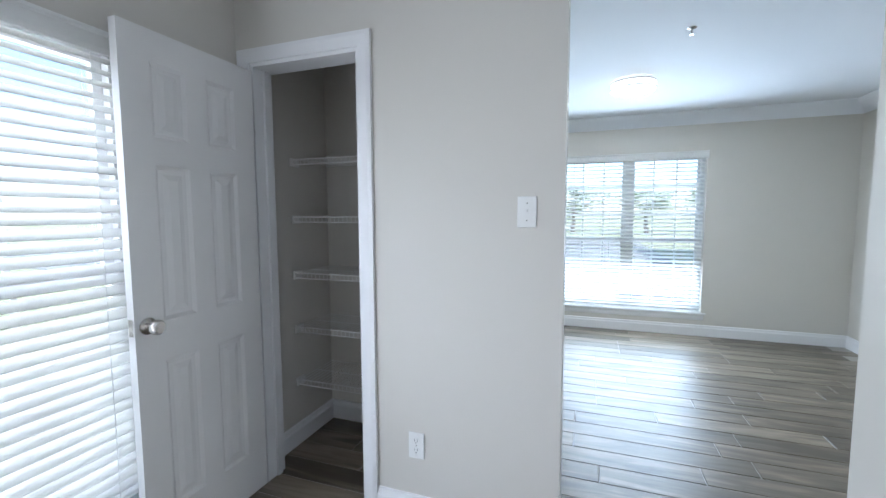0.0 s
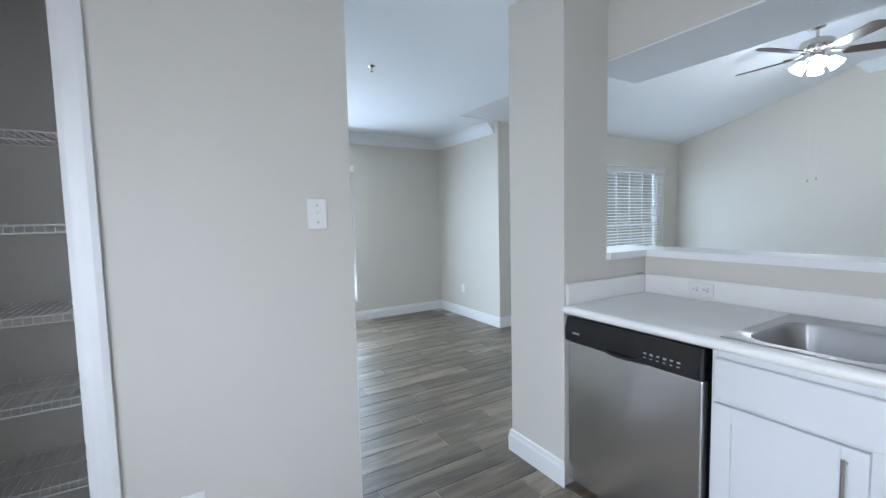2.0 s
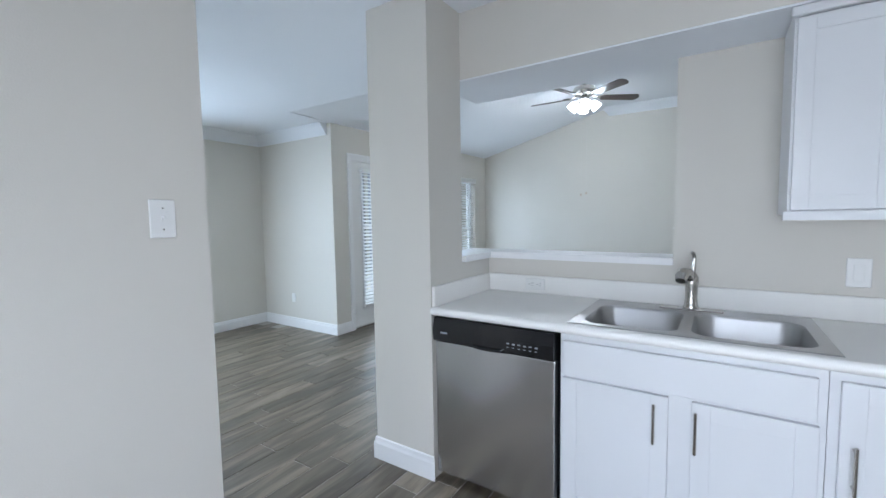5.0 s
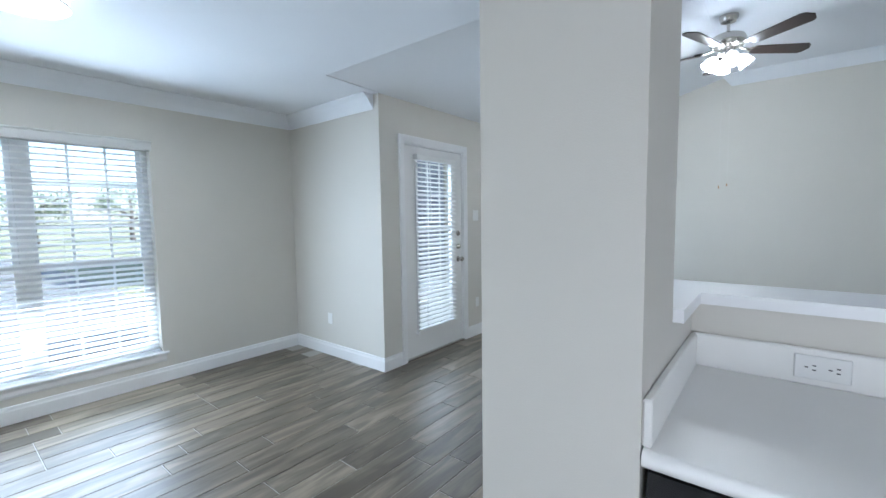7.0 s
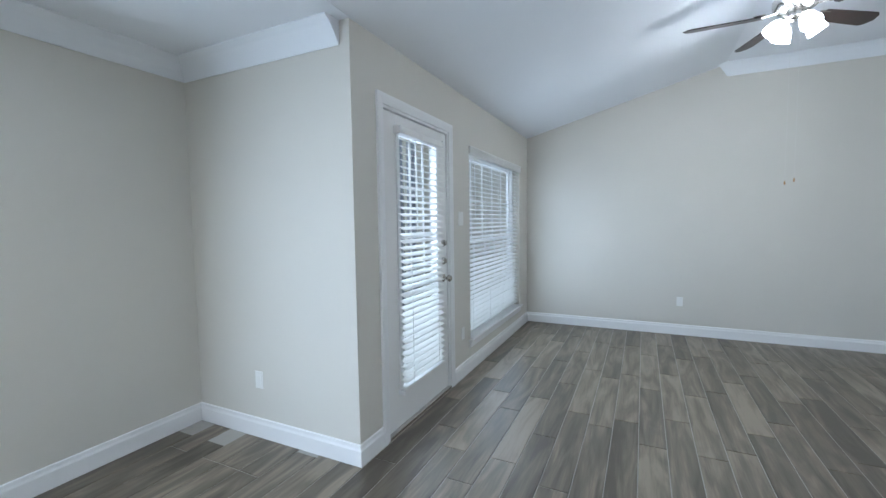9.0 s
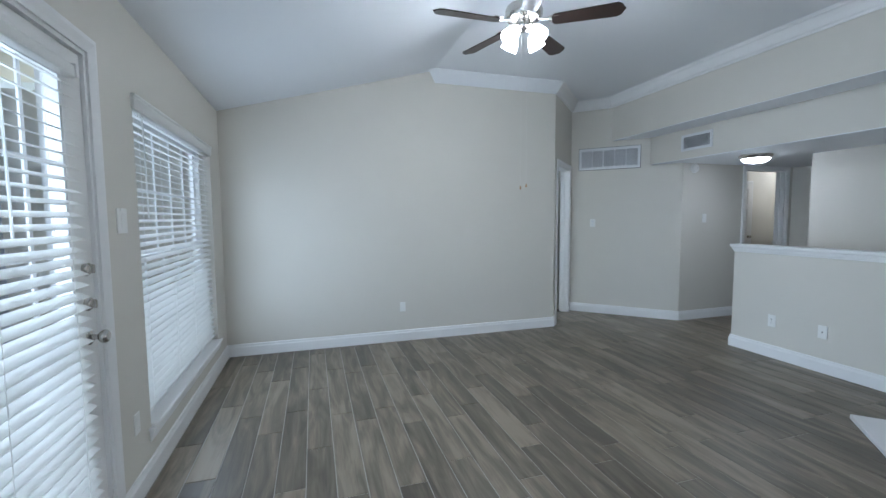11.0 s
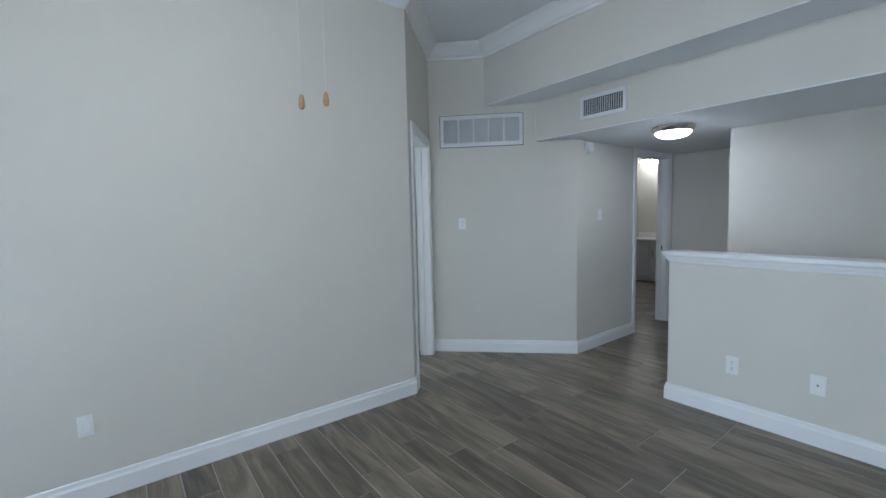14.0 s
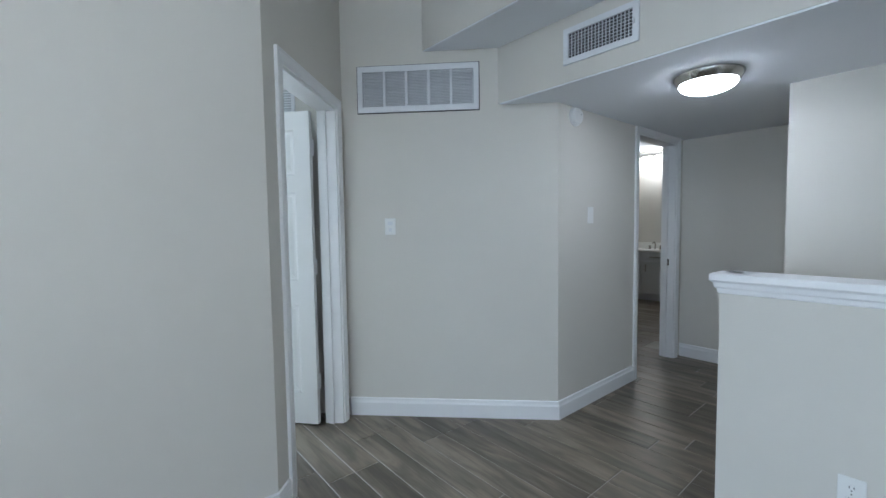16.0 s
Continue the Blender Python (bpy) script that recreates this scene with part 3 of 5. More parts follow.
# patio door with a blind on its glass
lc = casing("door_frame_4", 2.63, 3.54, 2.04, (-3.7, 0, 0), 90, 0.062)
jambs(lc, 2.63, 3.54, 2.04, EX)
lt = part("threshold", B(2.63, -0.012, 0.0, 3.54, 0.16, 0.018, bevel=0.004), M_CHROME, lc, "worn metal threshold")
ld = thing("door_4", "white patio door, closed, with a glazed panel", "door", (-3.715, 2.648, 0.02), 90, "", "structure")
W4, H4 = 0.874, 1.998
bm = bmesh.new()
for a in ((0, 0, 0, 0.165, 0.045, H4), (W4 - 0.165, 0, 0, W4, 0.045, H4), (0.165, 0, 0, W4 - 0.165, 0.045, 0.235), (0.165, 0, 1.885, W4 - 0.165, 0.045, H4)):
    box(bm, *a)
part("slab", bm, M_DOOR, ld)
bm = bmesh.new()
for a in ((0.145, -0.010, 0.215, 0.178, 0, 1.905), (W4 - 0.178, -0.010, 0.215, W4 - 0.145, 0, 1.905), (0.178, -0.010, 0.215, W4 - 0.178, 0, 0.248), (0.178, -0.010, 1.872, W4 - 0.178, 0, 1.905)):
    box(bm, *a)
part("glass_stop", bm, M_TRIM, ld)
g = part("pane", B(0.166, 0.020, 0.236, W4 - 0.166, 0.026, 1.884), M_GLASS, ld)
g.visible_shadow = False
for k in (1, 2):
    part("muntin", B(0.166 + k * 0.181 - 0.009, 0.012, 0.236, 0.166 + k * 0.181 + 0.009, 0.019, 1.884), M_TRIM, ld)
for k in range(1, 5):
    part("muntin", B(0.166, 0.0125, 0.236 + k * 0.33 - 0.009, W4 - 0.166, 0.0185, 0.236 + k * 0.33 + 0.009), M_TRIM, ld)
knob(ld, W4 - 0.062, 0.0, 0.885, 1)
for z in (1.02, 1.16):
    part("deadbolt", lathe([(0.029, 0), (0.029, 0.008), (0.024, 0.014), (0.0, 0.016)], 20, box(bmesh.new(), W4 - 0.066, -0.034, z - 0.018, W4 - 0.058, -0.012, z + 0.018, bevel=0.003), (W4 - 0.062, 0, z), Matrix.Rotation(radians(90), 4, "X")), M_CHROME, ld, "nickel deadbolt with a thumb turn", True)


def window(name, w, z0, z1, at, rz, units, cols, label, meet=0.5, rows=2):
    """Double-hung units in an opening: local x from 0 to w, y outwards from the room face."""
    th = thing(name, label, "window", at, rz, "", "structure")
    u = w / units
    for k in range(units):
        a, b = k * u, (k + 1) * u
        bm = bmesh.new()
        for q in ((a, 0.085, z0, a + 0.035, 0.155, z1), (b - 0.035, 0.085, z0, b, 0.155, z1), (a + 0.035, 0.085, z0, b - 0.035, 0.155, z0 + 0.035), (a + 0.035, 0.085, z1 - 0.035, b - 0.035, 0.155, z1)):
            box(bm, *q)
        part("window_frame", bm, M_TRIM, th)
        zm = z0 + (z1 - z0) * meet
        for (sa, sb, y) in ((z0 + 0.035, zm + 0.02, 0.092), (zm - 0.02, z1 - 0.035, 0.120)):
            bm = bmesh.new()
            x0, x1 = a + 0.035, b - 0.035
            for q in ((x0, y, sa, x0 + 0.032, y + 0.026, sb), (x1 - 0.032, y, sa, x1, y + 0.026, sb), (x0 + 0.032, y, sa, x1 - 0.032, y + 0.026, sa + 0.036), (x0 + 0.032, y, sb - 0.036, x1 - 0.032, y + 0.026, sb)):
                box(bm, *q)
            sash = part("sash", bm, M_TRIM, th)
            for c in range(1, cols):
                x = x0 + (x1 - x0) * c / cols
                part("muntin", B(x - 0.008, y + 0.004, sa + 0.036, x + 0.008, y + 0.010, sb - 0.036), M_TRIM, sash)
            for c in range(1, rows):
                zz = sa + (sb - sa) * c / rows
                part("muntin", B(x0 + 0.032, y + 0.003, zz - 0.008, x1 - 0.032, y + 0.0095, zz + 0.008), M_TRIM, sash)
            p = part("pane", B(x0 + 0.03, y + 0.012, sa + 0.034, x1 - 0.03, y + 0.016, sb - 0.034), M_GLASS, sash)
            p.visible_shadow = False
        part("lock", B((a + b) / 2 - 0.03, 0.075, zm + 0.021, (a + b) / 2 + 0.03, 0.092, zm + 0.036, bevel=0.004), M_TRIM, th)
    # stool and apron
    prof = [(0.0, -0.022), (0.028, -0.022), (0.034, -0.014), (0.034, -0.004), (0.028, 0.002), (-0.085, 0.002), (-0.085, -0.012), (0.0, -0.012)]
    bm = sweep(prof, (0.0, 0.0), (w, 0.0), -1, None, z0 - 0.0005)
    for x0, x1 in ((-0.04, 0.0), (w, w + 0.04)):
        sweep([p for p in prof if p[0] >= 0], (x0, 0.0), (x1, 0.0), -1, bm, z0 - 0.0005)
    part("window_sill", bm, M_TRIM, th)
    part("apron", sweep([(0, -0.085), (0.006, -0.085), (0.012, -0.070), (0.016, -0.040), (0.024, -0.0225), (0, -0.0225)], (-0.025, 0), (w + 0.025, 0), -1, None, z0), M_TRIM, th)
    return th


def blind(name, w, z0, z1, at, rz, label, tilt=20.0, pitch=0.043, y=0.045, slat_w=0.050, valance=True, rail_y=None):
    """A slatted blind: local x from 0 to w, y outwards."""
    th = thing(name, label, "blind", at, rz, "window blinds")
    part("headrail", B(0.004, y - 0.024, z1 - 0.045, w - 0.004, y + 0.024, z1 - 0.004, bevel=0.003), M_SLAT, th)
    if valance:
        prof = [(0.0, -0.075), (0.010, -0.072), (0.014, -0.055), (0.014, -0.014), (0.020, -0.006), (0.020, 0.004), (0, 0.004)]
        part("valance", sweep(prof, (-0.012, 0.0), (w + 0.012, 0.0), -1, None, z1), M_SLAT, th)
    n = int((z1 - 0.055 - z0 - 0.03) / pitch)
    bm = bmesh.new()
    half, ca, sa = slat_w / 2, math.cos(radians(tilt)), math.sin(radians(tilt))
    secs = []
    for x in (0.008, w - 0.008):
        up, lo = [], []
        for k in range(5):
            q = -1 + k / 2
            bow = 0.0022 * (1 - q * q)
            for lst, dz in ((up, 0.0014), (lo, -0.0014)):
                yy, zz = q * half, bow + dz
                lst.append(bm.verts.new((x, yy * ca - zz * sa, yy * sa + zz * ca)))
        secs.append(up + lo[::-1])
    k = len(secs[0])
    for i in range(k):
        bm.faces.new((secs[0][i], secs[0][(i + 1) % k], secs[1][(i + 1) % k], secs[1][i]))
    bm.faces.new(secs[0]), bm.faces.new(secs[1][::-1])
    me = mesh_of("slat", bm, M_SLAT, True)
    for i in range(n):
        s = new("slat", me)
        s.parent = th
        s.matrix_basis = pose(0, y, z1 - 0.075 - i * pitch, random.uniform(-1.2, 1.2), random.uniform(-0.10, 0.10), 0)
    zb = z1 - 0.075 - n * pitch
    part("bottom_rail", B(0.006, y - 0.025, zb - 0.009, w - 0.006, y + 0.025, zb + 0.009, bevel=0.004), M_SLAT, th)
    xs = [0.11, w - 0.11] if w < 0.8 else [0.13, w * 0.37, w * 0.63, w - 0.13]
    for x in xs:
        for dy in (-0.0245, 0.0245):
            part("ladder_cord", B(x - 0.001, y + dy - 0.0008, zb, x + 0.001, y + dy + 0.0008, z1 - 0.05), M_SLAT, th)
    part("wand", tube([(0.16, y - 0.034, z1 - 0.06), (0.165, y - 0.036, z1 - 0.40), (0.165, y - 0.037, z1 - 0.62)], 0.004, 8), M_SLAT, th, "clear tilt wand", True)
    return th


window("window_1", 1.51, 0.26, 2.0, (-5.05, -0.44, 0), 90, 2, 3, "pair of white double-hung windows with muntins, dining room", 0.447, 3)
blind("window_blind", 1.51, 0.262, 2.0, (-5.05, -0.44, 0), 90, "white slatted blind, lowered and half open, over the dining window", 19)
window("window_2", 1.64, 0.29, 2.0, (-3.7, 3.98, 0), 90, 1, 5, "wide white double-hung window with muntins beside the patio door")
blind("window_blind", 1.64, 0.292, 2.0, (-3.7, 3.98, 0), 90, "white slatted blind, lowered and open, over the living room window", 16)
# the eastern part is unseen, widened to let more light into the kitchen
window("window_3", 2.0, 0.26, 1.95, (1.0, -1.675, 0), 180, 2, 3, "white double-hung kitchen window")
blind("window_blind", 2.0, 0.262, 1.95, (1.0, -1.675, 0), 180, "white slatted blind, lowered, over the kitchen window", 36)
db = blind("window_blind", 0.60, 0.235, 1.94, (-3.7215, 2.648 + 0.137, 0), 90, "white slatted blind mounted on the patio door", 22, 0.043, -0.032, 0.050, False)
part("bracket", B(-0.012, -0.062, 1.895, 0.010, -0.004, 1.945, bevel=0.003), M_TRIM, db)
part("bracket", B(0.590, -0.062, 1.895, 0.612, -0.004, 1.945, bevel=0.003), M_TRIM, db)
part("hold_down", B(-0.010, -0.050, 0.235, 0.012, -0.004, 0.262, bevel=0.003), M_TRIM, db)


# ---- wall plates ----
def plate(name, label, category, at, rz, kind, w=0.072, h=0.116, group=""):
    """A cover plate: local x along the wall, -y into the room."""
    th = thing(name, label, category, at, rz, group)
    part("cover", B(-w / 2, -0.006, -h / 2, w / 2, 0.0, h / 2, bevel=0.0025), M_PLATE, th)
    if kind == "outlet":
        for z in (-0.021, 0.021):
            f = part("socket", prism([(0.0165 * math.cos(a), 0.0145 * math.sin(a)) for a in [2 * math.pi * i / 16 for i in range(16)]], 0.006, 0.0078), M_PLATE, th)
            f.matrix_basis = pose(0, 0, z, 90, 0, 0)
            for x in (-0.006, 0.006):
                part("slot", B(x - 0.001, -0.0086, z - 0.001, x + 0.001, -0.0076, z + 0.008), M_SLOT, f).matrix_parent_inverse = f.matrix_basis.inverted()
            part("slot", B(-0.002, -0.0086, z - 0.010, 0.002, -0.0076, z - 0.006), M_SLOT, f).matrix_parent_inverse = f.matrix_basis.inverted()
        part("screw", B(-0.002, -0.0072, -0.002, 0.002, -0.0058, 0.002), M_CHROME, th)
    elif kind == "switch":
        part("slot_rim", B(-0.006, -0.0075, -0.013, 0.006, -0.0058, 0.013), M_PLATE, th)
        part("toggle", B(-0.004, -0.017, -0.002, 0.004, -0.007, 0.009, bevel=0.0015), M_PLATE, th)
        for z in (-0.032, 0.032):
            part("screw", B(-0.002, -0.0072, z - 0.002, 0.002, -0.0058, z + 0.002), M_CHROME, th)
    elif kind == "rocker":
        part("rocker", B(-0.016, -0.0085, -0.033, 0.016, -0.0058, 0.033, bevel=0.0012), M_PLATE, th)
    elif kind == "blank":
        part("jack", B(-0.005, -0.0095, -0.005, 0.005, -0.0058, 0.005, bevel=0.001), M_CHROME, th)
    return th


OUT = "white duplex outlet on the greige wall"
plate("light_switch", "white single toggle switch on the pantry wall", "switch", (-1.475, -0.315, 1.340), 90, "switch")
plate("wall_outlet", OUT, "outlet", (-1.475, -0.772, 0.345), 90, "outlet", group="outlets")
plate("wall_outlet", OUT, "outlet", (-1.92, 6.0, 0.385), 0, "rocker", 0.062, 0.105, "outlets")
plate("wall_outlet", OUT, "outlet", (1.36, 4.318, 0.357), -90, "outlet", group="outlets")
plate("cable_jack", "white cable jack plate on the half wall", "wall plate", (1.36, 3.897, 0.356), -90, "blank")
plate("wall_outlet", OUT, "outlet", (-3.7, 3.80, 0.38), 90, "rocker", 0.062, 0.105, "outlets")
plate("light_switch", "white double switch plate beside the patio door", "switch", (-3.7, 3.775, 1.368), 90, "rocker", 0.105, 0.116)
plate("wall_outlet", OUT, "outlet", (-4.47, 2.345, 0.37), 0, "rocker", 0.066, 0.11, "outlets")
plate("light_switch", "white rocker switch on the hall wall", "switch", (2.10, 5.733, 1.345), 0, "rocker")
th = plate("thermostat", "small white thermostat with two dark buttons", "thermostat", (0.945, 6.508, 1.286), -45, "none", 0.072, 0.11)
part("display", B(-0.016, -0.0085, 0.008, 0.016, -0.0058, 0.032), M_GRILLE, th)
part("button", B(-0.010, -0.0085, -0.034, 0.010, -0.0058, -0.012), M_GRILLE, th)
co = plate("counter_outlet", "white outlet set sideways in the backsplash", "outlet", (-0.935, 1.357, 0.943), 0, "none", 0.116, 0.066)
for x in (-0.024, 0.024):
    for dx, dz in ((0.008, 0.006), (0.008, -0.006), (-0.008, 0.0)):
        part("slot", B(x + dx - 0.004, -0.0075, dz - 0.0014, x + dx + 0.004, -0.0058, dz + 0.0014), M_SLOT, co)
plate("wall_outlet", "white plate on the wall above the counter", "outlet", (0.400, 1.38, 1.085), 0, "rocker", 0.075, 0.116, "outlets")

# smoke detector on the hall wall
sd = thing("smoke_detector", "round white smoke detector high on the hall wall", "detector", (1.90, 5.733, 1.992), 0)
part("base", lathe([(0.062, 0), (0.062, 0.012), (0.055, 0.016)], 32, None, (0, 0, 0), Matrix.Rotation(radians(90), 4, "X")), M_PLATE, sd, "", True)
part("cover", lathe([(0.054, 0.014), (0.052, 0.030), (0.044, 0.038), (0.0, 0.040)], 32, None, (0, 0, 0), Matrix.Rotation(radians(90), 4, "X")), M_PLATE, sd, "", True)
part("sensor_light", lathe([(0.004, 0.0395), (0.0, 0.042)], 10, None, (0.02, 0, 0.01), Matrix.Rotation(radians(90), 4, "X")), M_SLOT, sd)

# return-air grille on the slanted wall
gr = thing("return_air_grille", "white louvered return-air grille with five panels", "grille", (1.085, 6.368, 2.178), -45)
GW, GH = 0.79, 0.295
bm = bmesh.new()
for a in ((-GW / 2, -0.012, -GH / 2, GW / 2, 0, -GH / 2 + 0.035), (-GW / 2, -0.012, GH / 2 - 0.035, GW / 2, 0, GH / 2), (-GW / 2, -0.012, -GH / 2 + 0.035, -GW / 2 + 0.032, 0, GH / 2 - 0.035), (GW / 2 - 0.032, -0.012, -GH / 2 + 0.035, GW / 2, 0, GH / 2 - 0.035)):
    box(bm, *a)
part("frame", bm, M_GRILLE, gr)
part("backing", B(-GW / 2 + 0.03, -0.0040, -GH / 2 + 0.03, GW / 2 - 0.03, -0.0031, GH / 2 - 0.03), M_GRILLEBACK, gr)
# dark sheet 6 mm wider than the frame paints its shadow line
part("shadow_rim", B(-GW / 2 - 0.006, -0.003, -GH / 2 - 0.006, GW / 2 + 0.006, -0.0008, GH / 2 + 0.006), M_VENTDARK, gr)
pw = (GW - 0.064) / 5
for i in range(1, 5):
    x = -GW / 2 + 0.032 + i * pw
    part("divider", B(x - 0.008, -0.011, -GH / 2 + 0.035, x + 0.008, -0.001, GH / 2 - 0.035), M_GRILLE, gr)
me = mesh_of("louver", sweep([(0.002, 0), (0.010, -0.0072), (0.0108, -0.0062), (0.0026, 0.001)], (-pw / 2 + 0.008, 0), (pw / 2 - 0.008, 0), -1), M_GRILLE)
for i in range(5):
    for k in range(23):
        lv = new("louver", me)
        lv.parent = gr
        lv.matrix_basis = Matrix.Translation((-GW / 2 + 0.032 + (i + 0.5) * pw, 0, -GH / 2 + 0.043 + k * 0.0095))

# supply vent on the lower soffit
sv = thing("supply_vent", "white supply-air register with a dark grid", "vent", (1.45, 5.307, 2.246), -90)
SW2, SH2 = 0.41, 0.19
bm = bmesh.new()
for a in ((-SW2 / 2, -0.012, -SH2 / 2, SW2 / 2, 0, -SH2 / 2 + 0.030), (-SW2 / 2, -0.012, SH2 / 2 - 0.030, SW2 / 2, 0, SH2 / 2), (-SW2 / 2, -0.012, -SH2 / 2 + 0.03, -SW2 / 2 + 0.03, 0, SH2 / 2 - 0.03), (SW2 / 2 - 0.03, -0.012, -SH2 / 2 + 0.03, SW2 / 2, 0, SH2 / 2 - 0.03)):
    box(bm, *a)
part("frame", bm, M_GRILLE, sv)
# flat dark sheet painted as the shade inside the register
part("backing", B(-SW2 / 2 + 0.028, -0.002, -SH2 / 2 + 0.028, SW2 / 2 - 0.028, -0.001, SH2 / 2 - 0.028), M_VENTDARK, sv)
for i in range(1, 18):
    x = -SW2 / 2 + 0.03 + i * (SW2 - 0.06) / 18
    part("vane", B(x - 0.0013, -0.009, -SH2 / 2 + 0.03, x + 0.0013, -0.003, SH2 / 2 - 0.03), M_GRILLE, sv)
for k in range(1, 8):
    z = -SH2 / 2 + 0.03 + k * (SH2 - 0.06) / 8
    part("bar", B(-SW2 / 2 + 0.03, -0.006, z - 0.0009, SW2 / 2 - 0.03, -0.0022, z + 0.0009), M_GRILLE, sv)
part("lever", B(SW2 / 2 - 0.026, -0.022, -0.012, SW2 / 2 - 0.018, -0.012, 0.012, bevel=0.002), M_GRILLE, sv)


# ---- lamps ----
def flush_bowl(name, label, at, r):
    th = thing(name, label, "ceiling light", at)
    part("canopy", lathe([(r * 0.96, 0), (r, -0.004), (r, -0.010), (r * 0.93, -0.030), (r * 0.865, -0.046), (r * 0.82, -0.046)], 40), M_CHROME, th, "brushed nickel rim", True)
    part("bowl", lathe([(r * 0.83, -0.044)] + [(r * 0.83 * math.cos(a), -0.044 - 0.052 * math.sin(a)) for a in [math.pi / 2 * k / 8 for k in range(1, 9)]], 40), M_GLOBE2, th, "lit frosted glass bowl", True)
    part("finial", lathe([(0.006, -0.093), (0.007, -0.098), (0.0, -0.102)], 12), M_CHROME, th, "", True)
    return th


flush_bowl("ceiling_light", "lit frosted bowl light with a nickel rim on the hall ceiling", (1.92, 4.96, 2.054), 0.162)

dl = thing("ceiling_light", "lit white drum light with thin nickel bands on the dining ceiling", "ceiling light", (-3.66, 0.21, CZ))
part("base", lathe([(0.150, 0), (0.150, -0.018)], 40), M_TRIM, dl, "", True)
part("shade", lathe([(0.160, -0.018), (0.165, -0.030), (0.165, -0.082), (0.156, -0.084)], 48), M_DRUM, dl, "lit frosted drum shade", True)
part("diffuser", lathe([(0.157, -0.0835), (0.10, -0.085), (0.0, -0.0855)], 48), M_GLOBE3, dl, "lit diffuser under the drum", True)
for z in (-0.026, -0.074):
    part("band", lathe([(0.163, z - 0.005), (0.1705, z - 0.005), (0.1705, z + 0.005), (0.163, z + 0.005)], 48), M_CHROME, dl, "nickel band", True)

sp = thing("sprinkler", "small chrome fire sprinkler on the dining ceiling", "sprinkler", (-2.736, 0.437, CZ))
part("escutcheon", lathe([(0.026, 0), (0.024, -0.004), (0.012, -0.008), (0.009, -0.010)], 24), M_CHROME, sp, "", True)
part("stem", lathe([(0.007, -0.008), (0.006, -0.026), (0.003, -0.028), (0.003, -0.038)], 12), M_CHROME, sp, "", True)
part("deflector", lathe([(0.012, -0.038), (0.0125, -0.040), (0.0, -0.041)], 16), M_CHROME, sp, "", True)

# ceiling fan: five dark blades, four lit shades, two long pull chains
FZ = 2.735
fan = thing("ceiling_fan", "ceiling fan with five dark walnut blades and four lit tulip shades", "ceiling fan", (-1.42, 4.16, FZ))
part("canopy", lathe([(0.070, ZL - FZ), (0.070, ZL - FZ - 0.020), (0.055, ZL - FZ - 0.050), (0.020, ZL - FZ - 0.062)], 28), M_CHROME, fan, "", True)
part("downrod", lathe([(0.012, 0.09), (0.012, ZL - FZ - 0.055)], 14), M_CHROME, fan, "", True)
part("motor_housing", lathe([(0.030, 0.105), (0.075, 0.098), (0.118, 0.078), (0.128, 0.055), (0.128, 0.020), (0.112, -0.004), (0.075, -0.016), (0.050, -0.020)], 40), M_CHROME, fan, "", True)
part("switch_housing", lathe([(0.048, -0.018), (0.052, -0.030), (0.052, -0.062), (0.040, -0.075), (0.022, -0.082), (0.0, -0.084)], 28), M_CHROME, fan, "", True)
for k in range(5):
    a = radians(36 + 72 * k)
    ca, sa = math.cos(a), math.sin(a)
    m = Matrix.Rotation(a, 4, "Z")
    bm = bmesh.new()
    outline = [(0.205, -0.052), (0.60, -0.066), (0.628, -0.048), (0.640, -0.020), (0.652, 0.0), (0.640, 0.020), (0.628, 0.048), (0.60, 0.066), (0.205, 0.052), (0.190, 0.030), (0.190, -0.030)]
    prism(outline, -0.0035, 0.0035, bm)
    bmesh.ops.transform(bm, matrix=m @ Matrix.Translation((0, 0, -0.030)) @ Matrix.Rotation(radians(-12), 4, "X"), verts=bm.verts[:])
    blade = part("blade", bm, M_BLADE, fan, "dark walnut blade with a notched tip")
    bm = tube([(0.10, 0, -0.010), (0.145, 0.0, -0.020), (0.180, 0.0, -0.024), (0.22, 0.0, -0.0235)], [0.012, 0.008, 0.009, 0.006], 10)
    box(bm, 0.170, -0.040, -0.0262, 0.235, 0.040, -0.0212)
    bmesh.ops.transform(bm, matrix=m, verts=bm.verts[:])
    part("bracket", bm, M_CHROME, blade, "nickel blade bracket", True)
for k in range(4):
    a = radians(20 + 90 * k)
    d = Vector((math.cos(a), math.sin(a), 0))
    tip = d * 0.085 + Vector((0, 0, -0.085))
    arm = part("lamp_arm", tube([d * 0.03 + Vector((0, 0, -0.060)), d * 0.065 + Vector((0, 0, -0.062)), tip], 0.011, 10), M_CHROME, fan, "", True)
    q = Vector((0, 0, 1)).rotation_difference(-(d * 0.62 + Vector((0, 0, -0.80))).normalized()).to_matrix().to_4x4()
    part("shade", lathe([(0.020, 0.0), (0.032, -0.010), (0.046, -0.035), (0.052, -0.062), (0.058, -0.088), (0.060, -0.096), (0.057, -0.095), (0.049, -0.062), (0.043, -0.036), (0.029, -0.012)], 24, None, tip, q, False), M_GLOBE, arm, "lit frosted tulip shade", True)
    part("bulb", lathe([(0.0, -0.020), (0.012, -0.026), (0.022, -0.045), (0.024, -0.058), (0.018, -0.072), (0.0, -0.080)], 14, None, tip, q), M_BULB, arm, "lit bulb", True)
    lamp = new("bulb_light", bpy.data.lights.new("bulb_light", "POINT"))
    lamp.data.energy, lamp.data.shadow_soft_size, lamp.data.color = FAN_W, 0.026, (1.0, 0.96, 0.90)
    lamp.location = fan.location + tip + q.to_3x3() @ Vector((0, 0, -0.104))
